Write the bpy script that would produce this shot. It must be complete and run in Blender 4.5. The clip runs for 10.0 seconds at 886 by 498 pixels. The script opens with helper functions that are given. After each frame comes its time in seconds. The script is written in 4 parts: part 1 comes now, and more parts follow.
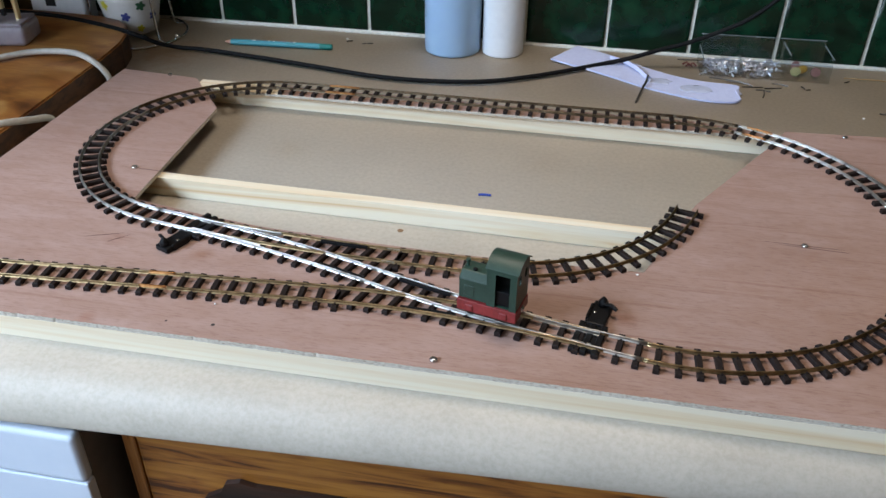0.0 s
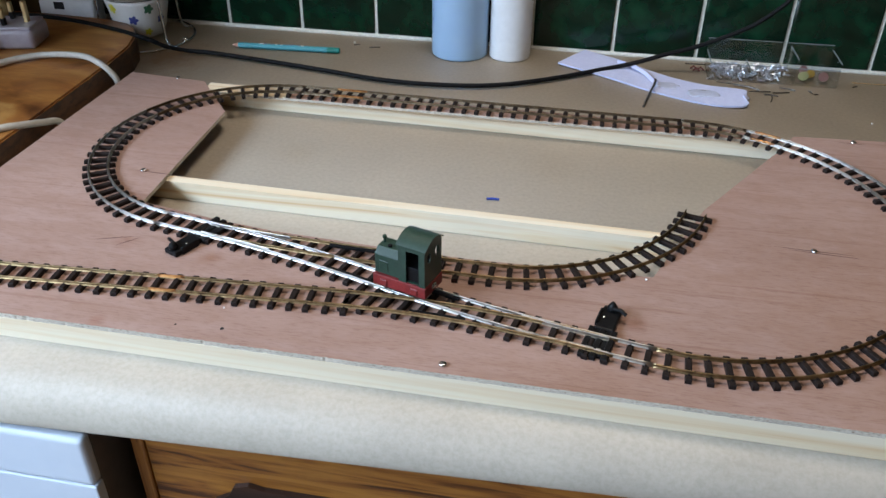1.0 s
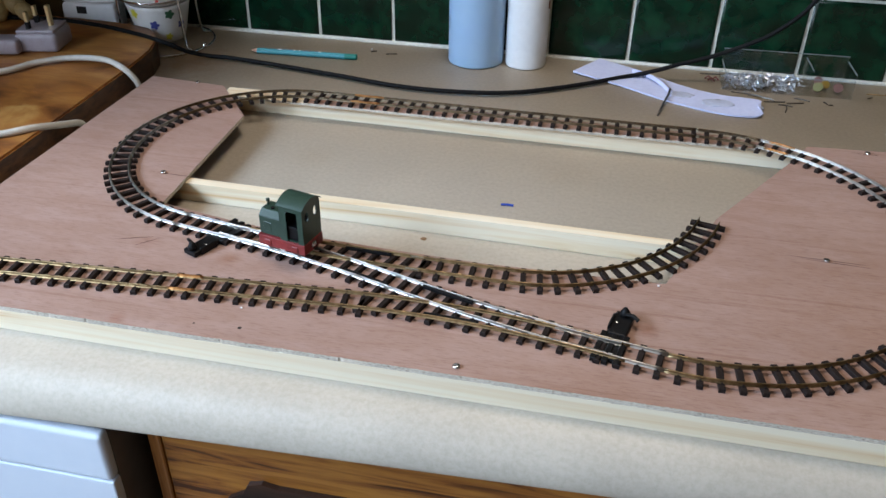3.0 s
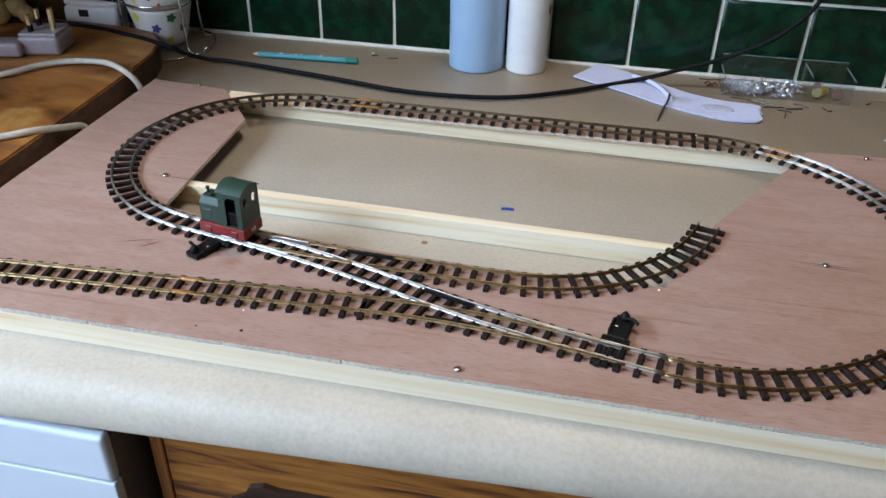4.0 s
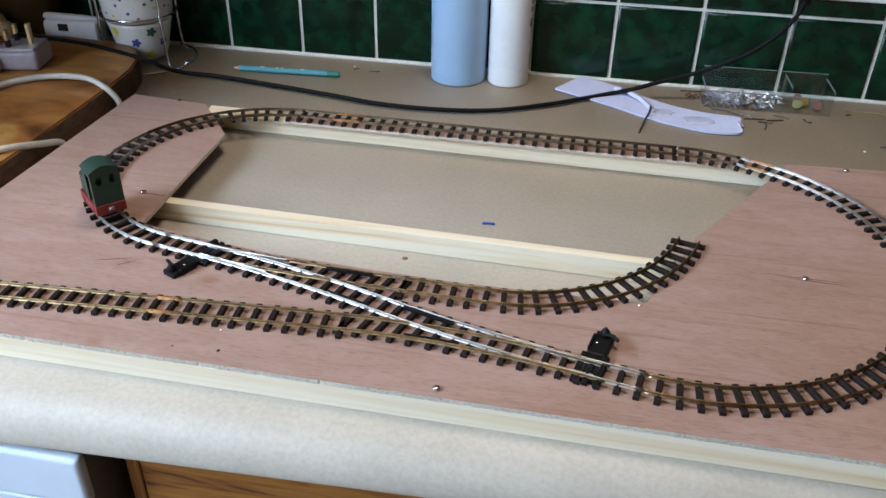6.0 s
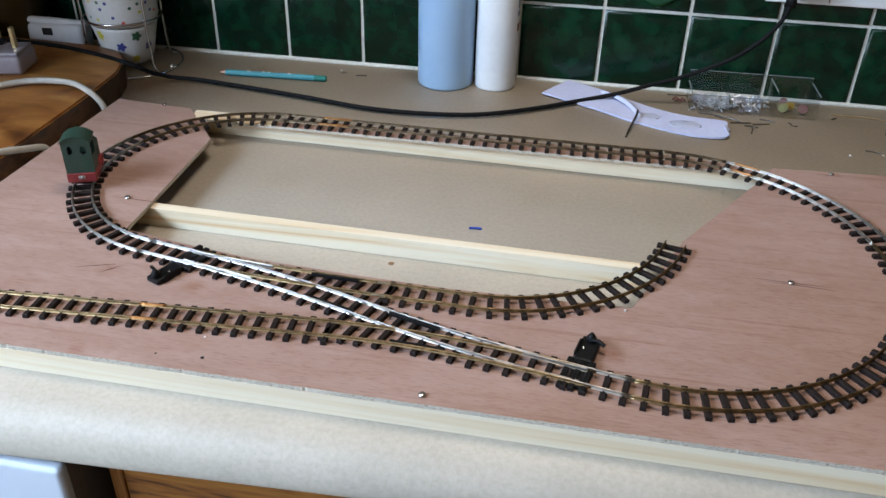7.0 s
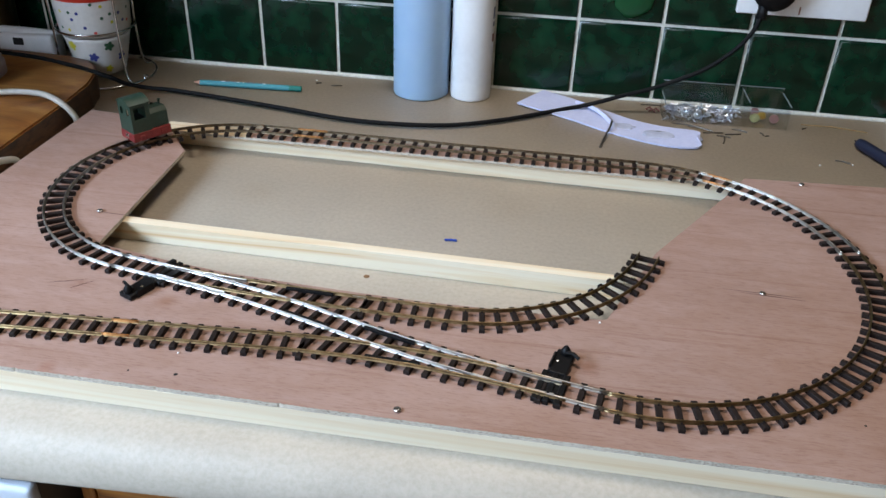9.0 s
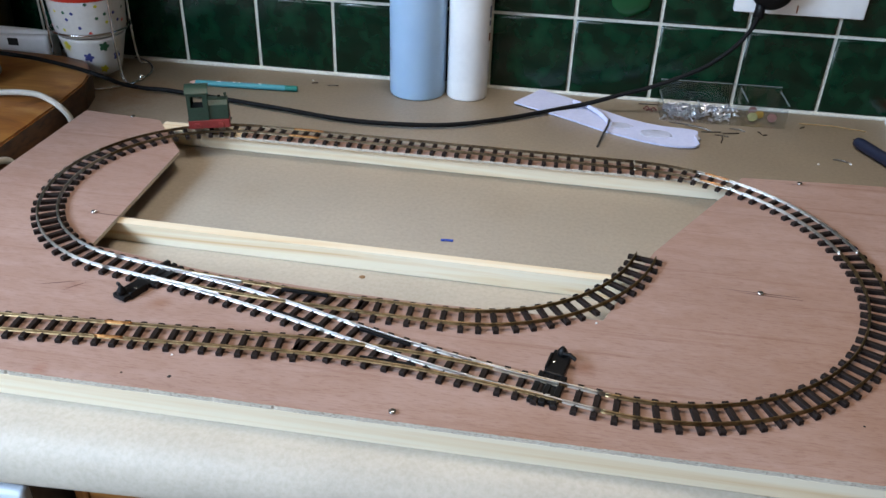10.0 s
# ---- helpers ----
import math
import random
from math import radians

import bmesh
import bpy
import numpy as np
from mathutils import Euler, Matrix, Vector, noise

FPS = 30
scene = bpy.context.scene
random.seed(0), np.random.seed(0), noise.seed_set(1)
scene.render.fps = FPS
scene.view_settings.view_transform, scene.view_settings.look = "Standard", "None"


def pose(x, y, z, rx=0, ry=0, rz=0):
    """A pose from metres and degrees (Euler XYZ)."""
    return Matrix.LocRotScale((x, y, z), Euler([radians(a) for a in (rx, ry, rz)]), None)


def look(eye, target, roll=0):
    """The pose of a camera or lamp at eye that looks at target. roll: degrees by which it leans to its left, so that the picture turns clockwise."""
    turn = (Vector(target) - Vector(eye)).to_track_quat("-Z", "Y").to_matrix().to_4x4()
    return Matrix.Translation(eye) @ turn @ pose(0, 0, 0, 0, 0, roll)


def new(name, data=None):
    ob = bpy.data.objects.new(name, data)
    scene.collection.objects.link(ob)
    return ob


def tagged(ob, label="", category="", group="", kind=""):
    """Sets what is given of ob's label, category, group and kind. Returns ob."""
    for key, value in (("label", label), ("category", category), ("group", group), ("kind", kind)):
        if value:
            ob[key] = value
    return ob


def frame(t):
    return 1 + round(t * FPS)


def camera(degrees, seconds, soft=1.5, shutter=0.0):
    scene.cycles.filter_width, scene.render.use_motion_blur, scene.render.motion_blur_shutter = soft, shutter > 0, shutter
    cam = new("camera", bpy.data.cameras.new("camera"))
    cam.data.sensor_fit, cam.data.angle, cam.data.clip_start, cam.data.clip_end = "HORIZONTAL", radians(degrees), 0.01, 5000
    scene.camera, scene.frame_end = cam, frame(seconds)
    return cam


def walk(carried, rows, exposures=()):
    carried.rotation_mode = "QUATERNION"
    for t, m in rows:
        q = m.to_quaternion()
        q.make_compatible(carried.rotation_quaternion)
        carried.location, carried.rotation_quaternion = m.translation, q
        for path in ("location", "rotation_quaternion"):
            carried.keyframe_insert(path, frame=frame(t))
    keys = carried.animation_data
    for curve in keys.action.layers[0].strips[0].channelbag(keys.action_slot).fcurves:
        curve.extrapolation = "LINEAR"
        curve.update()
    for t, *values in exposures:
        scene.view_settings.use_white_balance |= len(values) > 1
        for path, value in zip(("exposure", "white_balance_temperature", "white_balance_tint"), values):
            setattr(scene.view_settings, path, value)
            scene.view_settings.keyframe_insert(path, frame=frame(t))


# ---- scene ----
cam = camera(56.3, 10.0, soft=1.5)
PATH = [
    (0, (0.08, -0.032, 0.373), (-0.216, 1.602, -0.741), 0.6),
    (0.5, (0.08, -0.031, 0.374), (-0.222, 1.603, -0.739), 0.5),
    (1, (0.076, -0.032, 0.374), (-0.229, 1.604, -0.735), 0.6),
    (1.5, (0.074, -0.033, 0.374), (-0.239, 1.605, -0.731), 0.8),
    (2, (0.075, -0.036, 0.374), (-0.249, 1.603, -0.726), 0.8),
    (2.5, (0.076, -0.038, 0.375), (-0.258, 1.601, -0.721), 0.7),
    (4, (0.074, -0.043, 0.377), (-0.259, 1.604, -0.709), 1.1),
    (4.5, (0.077, -0.042, 0.378), (-0.253, 1.61, -0.7), 1.2),
    (5, (0.077, -0.041, 0.378), (-0.246, 1.615, -0.695), 1.3),
    (5.5, (0.078, -0.038, 0.38), (-0.239, 1.621, -0.692), 1.2),
    (7, (0.082, -0.032, 0.381), (-0.204, 1.638, -0.681), 1.4),
    (7.5, (0.083, -0.03, 0.383), (-0.191, 1.64, -0.683), 1.6),
    (8, (0.085, -0.029, 0.384), (-0.179, 1.646, -0.677), 1.6),
    (8.5, (0.086, -0.03, 0.385), (-0.16, 1.651, -0.67), 1.8),
    (9, (0.084, -0.029, 0.387), (-0.152, 1.656, -0.664), 2.0),
    (9.5, (0.085, -0.028, 0.386), (-0.151, 1.66, -0.661), 2.0),
    (10, (0.086, -0.025, 0.385), (-0.148, 1.661, -0.666), 1.9),
]
walk(cam, [(t, look(eye, target, roll)) for t, eye, target, roll in PATH], [(0, 0.0), (2.5, 0.02), (5, 0.03), (7, 0.07), (10, 0.10)])

# ---- light ----
world = bpy.data.worlds.new("sky_world")
scene.world = world
world.use_nodes = True
wn = world.node_tree
sky = wn.nodes.new("ShaderNodeTexSky")
sky.sky_type, sky.sun_disc = "NISHITA", False
sky.sun_elevation, sky.sun_rotation = radians(35), radians(-70)
wn.nodes["Background"].inputs["Strength"].default_value = 0.12
wn.links.new(sky.outputs["Color"], wn.nodes["Background"].inputs["Color"])


def window_light(name, eye, target, w, h, watts, colour):
    """An area lamp in an opening: a window's daylight, or added fill."""
    d = bpy.data.lights.new(name, "AREA")
    d.shape, d.size, d.size_y, d.energy, d.color = "RECTANGLE", w, h, watts, colour
    ob = new(name, d)
    ob.matrix_world = look(eye, target)
    return ob


SKY_TINT = (0.56, 0.742, 1.0)
HAZE_TINT = (0.76, 0.82, 0.94)
WARM_TINT = (1.0, 0.87, 0.74)
window_light("daylight_glazed_door", (-1.56, -0.50, 1.06), (-0.1, 0.3, 0.2), 1.3, 0.66, 83, SKY_TINT)
window_light("daylight_rear_window", (-0.75, -2.14, 0.85), (-0.1, 0.3, 0.1), 1.5, 0.9, 14, HAZE_TINT)
# Unseen lamp added overhead to brighten flat tops and the back of the worktop.
window_light("overhead_fill", (0.0, 0.70, 1.47), (0.0, 0.701, 0), 0.46, 0.36, 10, WARM_TINT)


# ---- materials ----
def mat(name):
    m = bpy.data.materials.new(name)
    m.use_nodes = True
    nt = m.node_tree
    return m, nt, nt.nodes["Principled BSDF"]


def coords(nt, scale=(1, 1, 1), kind="Object", rot=(0, 0, 0)):
    tc = nt.nodes.new("ShaderNodeTexCoord")
    mp = nt.nodes.new("ShaderNodeMapping")
    mp.inputs["Scale"].default_value = scale
    mp.inputs["Rotation"].default_value = rot
    nt.links.new(tc.outputs[kind], mp.inputs["Vector"])
    return mp.outputs["Vector"]


def noise_tex(nt, vec, scale, detail=4.0, rough=0.55, distort=0.0):
    n = nt.nodes.new("ShaderNodeTexNoise")
    n.inputs["Scale"].default_value, n.inputs["Detail"].default_value = scale, detail
    n.inputs["Roughness"].default_value, n.inputs["Distortion"].default_value = rough, distort
    nt.links.new(vec, n.inputs["Vector"])
    return n.outputs["Fac"]


def ramp(nt, fac, stops):
    r = nt.nodes.new("ShaderNodeValToRGB")
    e = r.color_ramp.elements
    while len(e) < len(stops):
        e.new(0.5)
    for el, (p, c) in zip(e, stops):
        el.position, el.color = p, (*c, 1)
    nt.links.new(fac, r.inputs["Fac"])
    return r.outputs["Color"]


def mix(nt, a, b, fac, mode="MIX"):
    n = nt.nodes.new("ShaderNodeMix")
    n.data_type, n.blend_type = "RGBA", mode
    for sock, v in ((n.inputs["Factor"], fac), (n.inputs["A"], a), (n.inputs["B"], b)):
        if hasattr(v, "links"):
            nt.links.new(v, sock)
        elif isinstance(v, tuple):
            sock.default_value = (*v, 1)
        else:
            sock.default_value = v
    return n.outputs["Result"]


def bump(nt, b, fac, strength, distance=0.001):
    n = nt.nodes.new("ShaderNodeBump")
    n.inputs["Strength"].default_value, n.inputs["Distance"].default_value = strength, distance
    nt.links.new(fac, n.inputs["Height"])
    nt.links.new(n.outputs["Normal"], b.inputs["Normal"])


def stain_and_shade(nt, colour, spots):
    """Tinted marks, spills and painted shade: x, y, radius, tint and strength of each, with ragged rims."""
    for x, y, r, tint, amount in spots:
        tc = nt.nodes.new("ShaderNodeTexCoord")
        d = nt.nodes.new("ShaderNodeVectorMath")
        d.operation = "DISTANCE"
        d.inputs[1].default_value = (x, y, 0.0)
        flat = nt.nodes.new("ShaderNodeVectorMath")
        flat.operation = "MULTIPLY"
        flat.inputs[1].default_value = (1, 1, 0)
        nt.links.new(tc.outputs["Object"], flat.inputs[0])
        nt.links.new(flat.outputs["Vector"], d.inputs[0])
        rag = noise_tex(nt, tc.outputs["Object"], 70, 4, 0.6)
        add = nt.nodes.new("ShaderNodeMath")
        add.operation = "MULTIPLY_ADD"
        add.inputs[1].default_value = r * 0.9
        nt.links.new(rag, add.inputs[0])
        nt.links.new(d.outputs["Value"], add.inputs[2])
        rng = nt.nodes.new("ShaderNodeMapRange")
        rng.inputs["From Min"].default_value, rng.inputs["From Max"].default_value = r * 0.6, r * 1.35
        rng.inputs["To Min"].default_value, rng.inputs["To Max"].default_value = amount, 0.0
        nt.links.new(add.outputs["Value"], rng.inputs["Value"])
        colour = mix(nt, colour, tint, rng.outputs["Result"], "MULTIPLY")
    return colour


def surface(name, stops, rough, scale=60, coarse=6, metal=0.0, stretch=(1, 1, 1), bumps=0.15, coat=0.0, distort=0.0, blotch=0.25, kind="Object", spec=0.5, stain_shade=()):
    """A worn surface: fine grain over the colour stops, coarse blotches, fine relief."""
    m, nt, b = mat(name)
    v = coords(nt, stretch, kind)
    fine = noise_tex(nt, v, scale, 6, 0.6, distort)
    big = noise_tex(nt, v, coarse, 3, 0.5)
    base = ramp(nt, fine, stops)
    dark = ramp(nt, big, [(0.3, (1 - blotch,) * 3), (0.7, (1, 1, 1))])
    nt.links.new(stain_and_shade(nt, mix(nt, base, dark, 1.0, "MULTIPLY"), stain_shade), b.inputs["Base Color"])
    b.inputs["Specular IOR Level"].default_value = spec
    r = nt.nodes.new("ShaderNodeMapRange")
    r.inputs["To Min"].default_value, r.inputs["To Max"].default_value = rough * 0.8, min(1, rough * 1.25)
    nt.links.new(big, r.inputs["Value"])
    nt.links.new(r.outputs["Result"], b.inputs["Roughness"])
    b.inputs["Metallic"].default_value = metal
    b.inputs["Coat Weight"].default_value = coat
    bump(nt, b, fine, bumps)
    return m


def plain(name, colour, rough=0.4, metal=0.0, trans=0.0, ior=1.45):
    m, nt, b = mat(name)
    v = coords(nt)
    n = noise_tex(nt, v, 180, 4)
    nt.links.new(mix(nt, colour, tuple(c * 0.82 for c in colour), n), b.inputs["Base Color"])
    b.inputs["Roughness"].default_value, b.inputs["Metallic"].default_value = rough, metal
    b.inputs["Transmission Weight"].default_value, b.inputs["IOR"].default_value = trans, ior
    return m


def plywood_face():
    """Rotary-cut veneer: long fine pores, faint flow figure and pale patches."""
    m, nt, b = mat("plywood_face")
    pores = noise_tex(nt, coords(nt, (0.14, 1, 1)), 800, 3, 0.7)
    streak = noise_tex(nt, coords(nt, (0.26, 1, 1)), 80, 5, 0.65, 0.6)
    big = noise_tex(nt, coords(nt, (0.6, 1, 1)), 7, 3, 0.5)
    col = ramp(nt, streak, [(0.34, (0.366, 0.226, 0.173)), (0.5, (0.396, 0.254, 0.202)), (0.66, (0.424, 0.282, 0.232))])
    fine = ramp(nt, pores, [(0.33, (0.80, 0.75, 0.73)), (0.50, (1, 1, 1))])
    wash = ramp(nt, big, [(0.3, (0.86, 0.84, 0.83)), (0.7, (1, 1, 1))])
    c = mix(nt, mix(nt, col, fine, 1.0, "MULTIPLY"), wash, 1.0, "MULTIPLY")
    seam = noise_tex(nt, coords(nt, (0.025, 1, 1)), 120, 4, 0.6, 0.3)
    c = mix(nt, c, ramp(nt, seam, [(0.33, (0.84, 0.77, 0.73)), (0.42, (1, 1, 1))]), 1.0, "MULTIPLY")
    # First two marks: brown smudges that also paint the levers' shadows.
    # Marks five and six spread a darker, warmer tone over right and front.
    c = stain_and_shade(nt, c, ((-0.190, 0.440, 0.013, (0.72, 0.55, 0.42), 0.7), (0.124, 0.424, 0.012, (0.62, 0.42, 0.30), 0.8), (-0.235, 0.355, 0.010, (0.75, 0.52, 0.42), 0.6), (-0.262, 0.448, 0.016, (0.85, 0.74, 0.70), 0.6), (0.34, 0.44, 0.19, (0.84, 0.76, 0.67), 0.9), (0.10, 0.33, 0.10, (0.87, 0.79, 0.71), 0.8), (-0.40, 0.60, 0.03, (0.92, 0.88, 0.88), 0.5)))
    nt.links.new(c, b.inputs["Base Color"])
    b.inputs["Roughness"].default_value = 0.45
    bump(nt, b, pores, 0.12)
    return m


PLY = plywood_face()
PLY_EDGE = surface("plywood_edge", [(0.32, (0.30, 0.22, 0.15)), (0.45, (0.62, 0.54, 0.43)), (0.7, (0.80, 0.74, 0.64))], 0.7, 420, 30, stretch=(1, 1, 3), bumps=0.5)
PINE = surface("pine", [(0.34, (0.66, 0.40, 0.17)), (0.43, (0.80, 0.64, 0.42)), (0.55, (0.86, 0.76, 0.58))], 0.5, 60, 12, stretch=(0.03, 1, 1), bumps=0.05, distort=0.7, blotch=0.08)
# First two marks: brown staining plus the shade of the pot corner, as colour.
LAMINATE = surface("worktop_laminate", [(0.34, (0.44, 0.385, 0.305)), (0.5, (0.48, 0.42, 0.338)), (0.66, (0.51, 0.45, 0.368))], 0.5, 260, 16, bumps=0.12, blotch=0.10, spec=0.3, stain_shade=((-0.445, 0.875, 0.075, (0.74, 0.51, 0.31), 0.85), (-0.40, 0.80, 0.05, (0.86, 0.74, 0.58), 0.6), (-0.33, 0.95, 0.02, (0.8, 0.66, 0.5), 0.5), (0.25, 0.92, 0.02, (0.85, 0.72, 0.58), 0.5), (-0.20, 0.66, 0.03, (0.93, 0.88, 0.80), 0.5), (0.05, 0.68, 0.04, (0.94, 0.90, 0.84), 0.5)))
GROUT = surface("grout", [(0.3, (0.62, 0.61, 0.53)), (0.7, (0.82, 0.80, 0.72))], 0.8, 300, 20, bumps=0.4)
SLEEPER = surface("sleeper_plastic", [(0.3, (0.014, 0.010, 0.009)), (0.7, (0.026, 0.017, 0.014))], 0.6, 500, 40, bumps=0.2, spec=0.14)
NICKEL = surface("nickel_silver_rail", [(0.3, (0.42, 0.39, 0.33)), (0.7, (0.58, 0.55, 0.49))], 0.38, 200, 25, metal=1.0, bumps=0.05, blotch=0.25)
BRASSY = surface("tarnished_rail", [(0.3, (0.20, 0.135, 0.065)), (0.7, (0.40, 0.29, 0.15))], 0.36, 200, 25, metal=1.0, bumps=0.05, blotch=0.3)
DULL = surface("dull_dark_rail", [(0.3, (0.11, 0.08, 0.05)), (0.7, (0.26, 0.20, 0.13))], 0.4, 200, 25, metal=1.0, bumps=0.05, blotch=0.35)
ORANGE_GLINT = surface("orange_glint_rail", [(0.3, (0.40, 0.17, 0.05)), (0.7, (0.54, 0.26, 0.10))], 0.36, 200, 25, metal=1.0, bumps=0.05, blotch=0.3)
ZINC = plain("bright_zinc", (0.68, 0.72, 0.80), 0.3, 1.0)
STEEL = plain("zinc_steel", (0.72, 0.72, 0.72), 0.25, 1.0)
CHROME = plain("chrome_wire", (0.75, 0.75, 0.76), 0.16, 1.0)
DARK_STEEL = plain("dull_steel", (0.18, 0.16, 0.14), 0.4, 1.0)
GREEN = surface("green_loco_paint", [(0.3, (0.018, 0.044, 0.029)), (0.7, (0.026, 0.060, 0.039))], 0.42, 400, 60, bumps=0.15, blotch=0.25)
RED = surface("red_loco_paint", [(0.3, (0.20, 0.018, 0.018)), (0.7, (0.29, 0.032, 0.028))], 0.45, 400, 80, bumps=0.2, blotch=0.35)
BLACK = surface("black_plastic", [(0.3, (0.005, 0.005, 0.0055)), (0.7, (0.008, 0.0075, 0.0075))], 0.45, 300, 40, bumps=0.15, spec=0.16)
RUBBER = surface("black_cable_rubber", [(0.3, (0.006, 0.006, 0.007)), (0.7, (0.009, 0.009, 0.009))], 0.6, 300, 40, bumps=0.1, spec=0.12)
WHITE = surface("white_plastic", [(0.3, (0.82, 0.82, 0.82)), (0.7, (0.86, 0.86, 0.86))], 0.32, 150, 20, bumps=0.03, blotch=0.08)
PINKISH = surface("old_white_plastic", [(0.3, (0.32, 0.27, 0.29)), (0.7, (0.38, 0.33, 0.35))], 0.4, 150, 20, bumps=0.03, blotch=0.1)
CREAM = surface("cream_cable", [(0.3, (0.52, 0.48, 0.40)), (0.7, (0.64, 0.60, 0.52))], 0.45, 150, 30, bumps=0.05, blotch=0.2)
APPLIANCE = surface("white_enamel", [(0.3, (0.66, 0.73, 0.82)), (0.7, (0.71, 0.77, 0.85))], 0.3, 30, 5, bumps=0.02, blotch=0.05)
OAK = surface("varnished_oak", [(0.38, (0.07, 0.018, 0.005)), (0.46, (0.28, 0.095, 0.015)), (0.62, (0.46, 0.19, 0.032))], 0.36, 120, 14, stretch=(0.07, 1, 1), bumps=0.25, coat=0.12, distort=0.9, blotch=0.35)
OAK_UP = surface("varnished_oak_upright", [(0.38, (0.10, 0.030, 0.006)), (0.46, (0.31, 0.115, 0.022)), (0.64, (0.44, 0.18, 0.04))], 0.3, 85, 10, stretch=(1, 1, 0.1), bumps=0.2, coat=0.3, distort=1.0, blotch=0.3)
# Dark tone puts the shade of the drawer's routed groove into the oak.
OAK_GROOVE = surface("shaded_groove_oak", [(0.38, (0.012, 0.005, 0.003)), (0.62, (0.05, 0.018, 0.008))], 0.5, 85, 10, stretch=(0.1, 1, 1), bumps=0.3)
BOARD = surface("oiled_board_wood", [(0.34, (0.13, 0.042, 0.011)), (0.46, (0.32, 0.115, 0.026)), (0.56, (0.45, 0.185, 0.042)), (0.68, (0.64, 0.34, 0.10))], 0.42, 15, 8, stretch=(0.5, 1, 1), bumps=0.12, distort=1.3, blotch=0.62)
# Darker copy of the board wood: the sides' shade is in the colour.
BOARD_SHADED_SIDE = surface("shaded_board_edge", [(0.36, (0.05, 0.018, 0.006)), (0.6, (0.12, 0.046, 0.014))], 0.5, 60, 9, stretch=(1, 1, 3), bumps=0.3, blotch=0.4)
CERAMIC = plain("white_ceramic", (0.76, 0.73, 0.68), 0.2)
CARD = surface("lilac_white_card", [(0.3, (0.50, 0.53, 0.73)), (0.7, (0.57, 0.60, 0.79))], 0.6, 200, 30, bumps=0.1, blotch=0.08)
GLUE = surface("dried_glue", [(0.3, (0.46, 0.49, 0.63)), (0.7, (0.54, 0.57, 0.70))], 0.55, 300, 60, bumps=0.6)
PLASTER = surface("painted_plaster", [(0.3, (0.19, 0.135, 0.078)), (0.7, (0.23, 0.17, 0.10))], 0.8, 40, 4, bumps=0.2, blotch=0.08)
FLOOR = surface("floor_vinyl", [(0.3, (0.20, 0.145, 0.10)), (0.7, (0.26, 0.195, 0.14))], 0.5, 20, 3, bumps=0.1)
BRASS = plain("brass_pin", (0.80, 0.62, 0.32), 0.3, 1.0)
TEAL = plain("teal_paint", (0.07, 0.31, 0.36), 0.35)
TEAL_DARK = plain("dark_teal_end", (0.01, 0.18, 0.15), 0.4)
PALE_WOOD = plain("pencil_wood", (0.62, 0.36, 0.26), 0.6)
NAVY = plain("navy_plastic", (0.010, 0.013, 0.03), 0.35)
BLUE = plain("blue_scrap", (0.02, 0.06, 0.35), 0.5)
EDGE = plain("clear_plastic_rim", (0.26, 0.30, 0.32), 0.25)
SPLINT = plain("thin_splint", (0.30, 0.19, 0.08), 0.7)
SPOT_RED, SPOT_GREEN = plain("spot_red", (0.70, 0.05, 0.03), 0.3), plain("spot_green", (0.04, 0.12, 0.06), 0.3)
SPOT_BLUE, SPOT_YELLOW = plain("spot_blue", (0.06, 0.07, 0.25), 0.3), plain("spot_yellow", (0.62, 0.55, 0.04), 0.3)
PINK_BIT, YELLOW_BIT, LIME_BIT = plain("pink_bit", (0.17, 0.085, 0.08), 0.4), plain("yellow_bit", (0.26, 0.16, 0.02), 0.4), plain("lime_bit", (0.10, 0.125, 0.035), 0.4)
RUST = plain("rust_bit", (0.12, 0.03, 0.02), 0.7)
WAX = surface("yellow_root_skin", [(0.3, (0.42, 0.30, 0.12)), (0.7, (0.60, 0.46, 0.22))], 0.5, 120, 30, bumps=0.4)
SMOKE = plain("dark_void", (0.012, 0.011, 0.01), 0.8)
LABEL_BROWN = plain("label_brown", (0.22, 0.08, 0.03), 0.5)
LABEL_GREY = plain("label_grey", (0.22, 0.25, 0.33), 0.5)


def clear_plastic():
    m, nt, b = mat("clear_plastic")
    out = nt.nodes["Material Output"]
    tr = nt.nodes.new("ShaderNodeBsdfTransparent")
    gl = nt.nodes.new("ShaderNodeBsdfGlossy")
    gl.inputs["Roughness"].default_value = 0.08
    tr.inputs["Color"].default_value = (0.965, 0.97, 0.965, 1)
    lw = nt.nodes.new("ShaderNodeLayerWeight")
    lw.inputs["Blend"].default_value = 0.12
    fr = nt.nodes.new("ShaderNodeMapRange")
    fr.inputs["To Min"].default_value, fr.inputs["To Max"].default_value = 0.05, 0.55
    nt.links.new(lw.outputs["Facing"], fr.inputs["Value"])
    sh = nt.nodes.new("ShaderNodeMixShader")
    nt.links.new(fr.outputs["Result"], sh.inputs["Fac"])
    nt.links.new(tr.outputs["BSDF"], sh.inputs[1])
    nt.links.new(gl.outputs["BSDF"], sh.inputs[2])
    nt.links.new(sh.outputs["Shader"], out.inputs["Surface"])
    return m


CLEAR = clear_plastic()


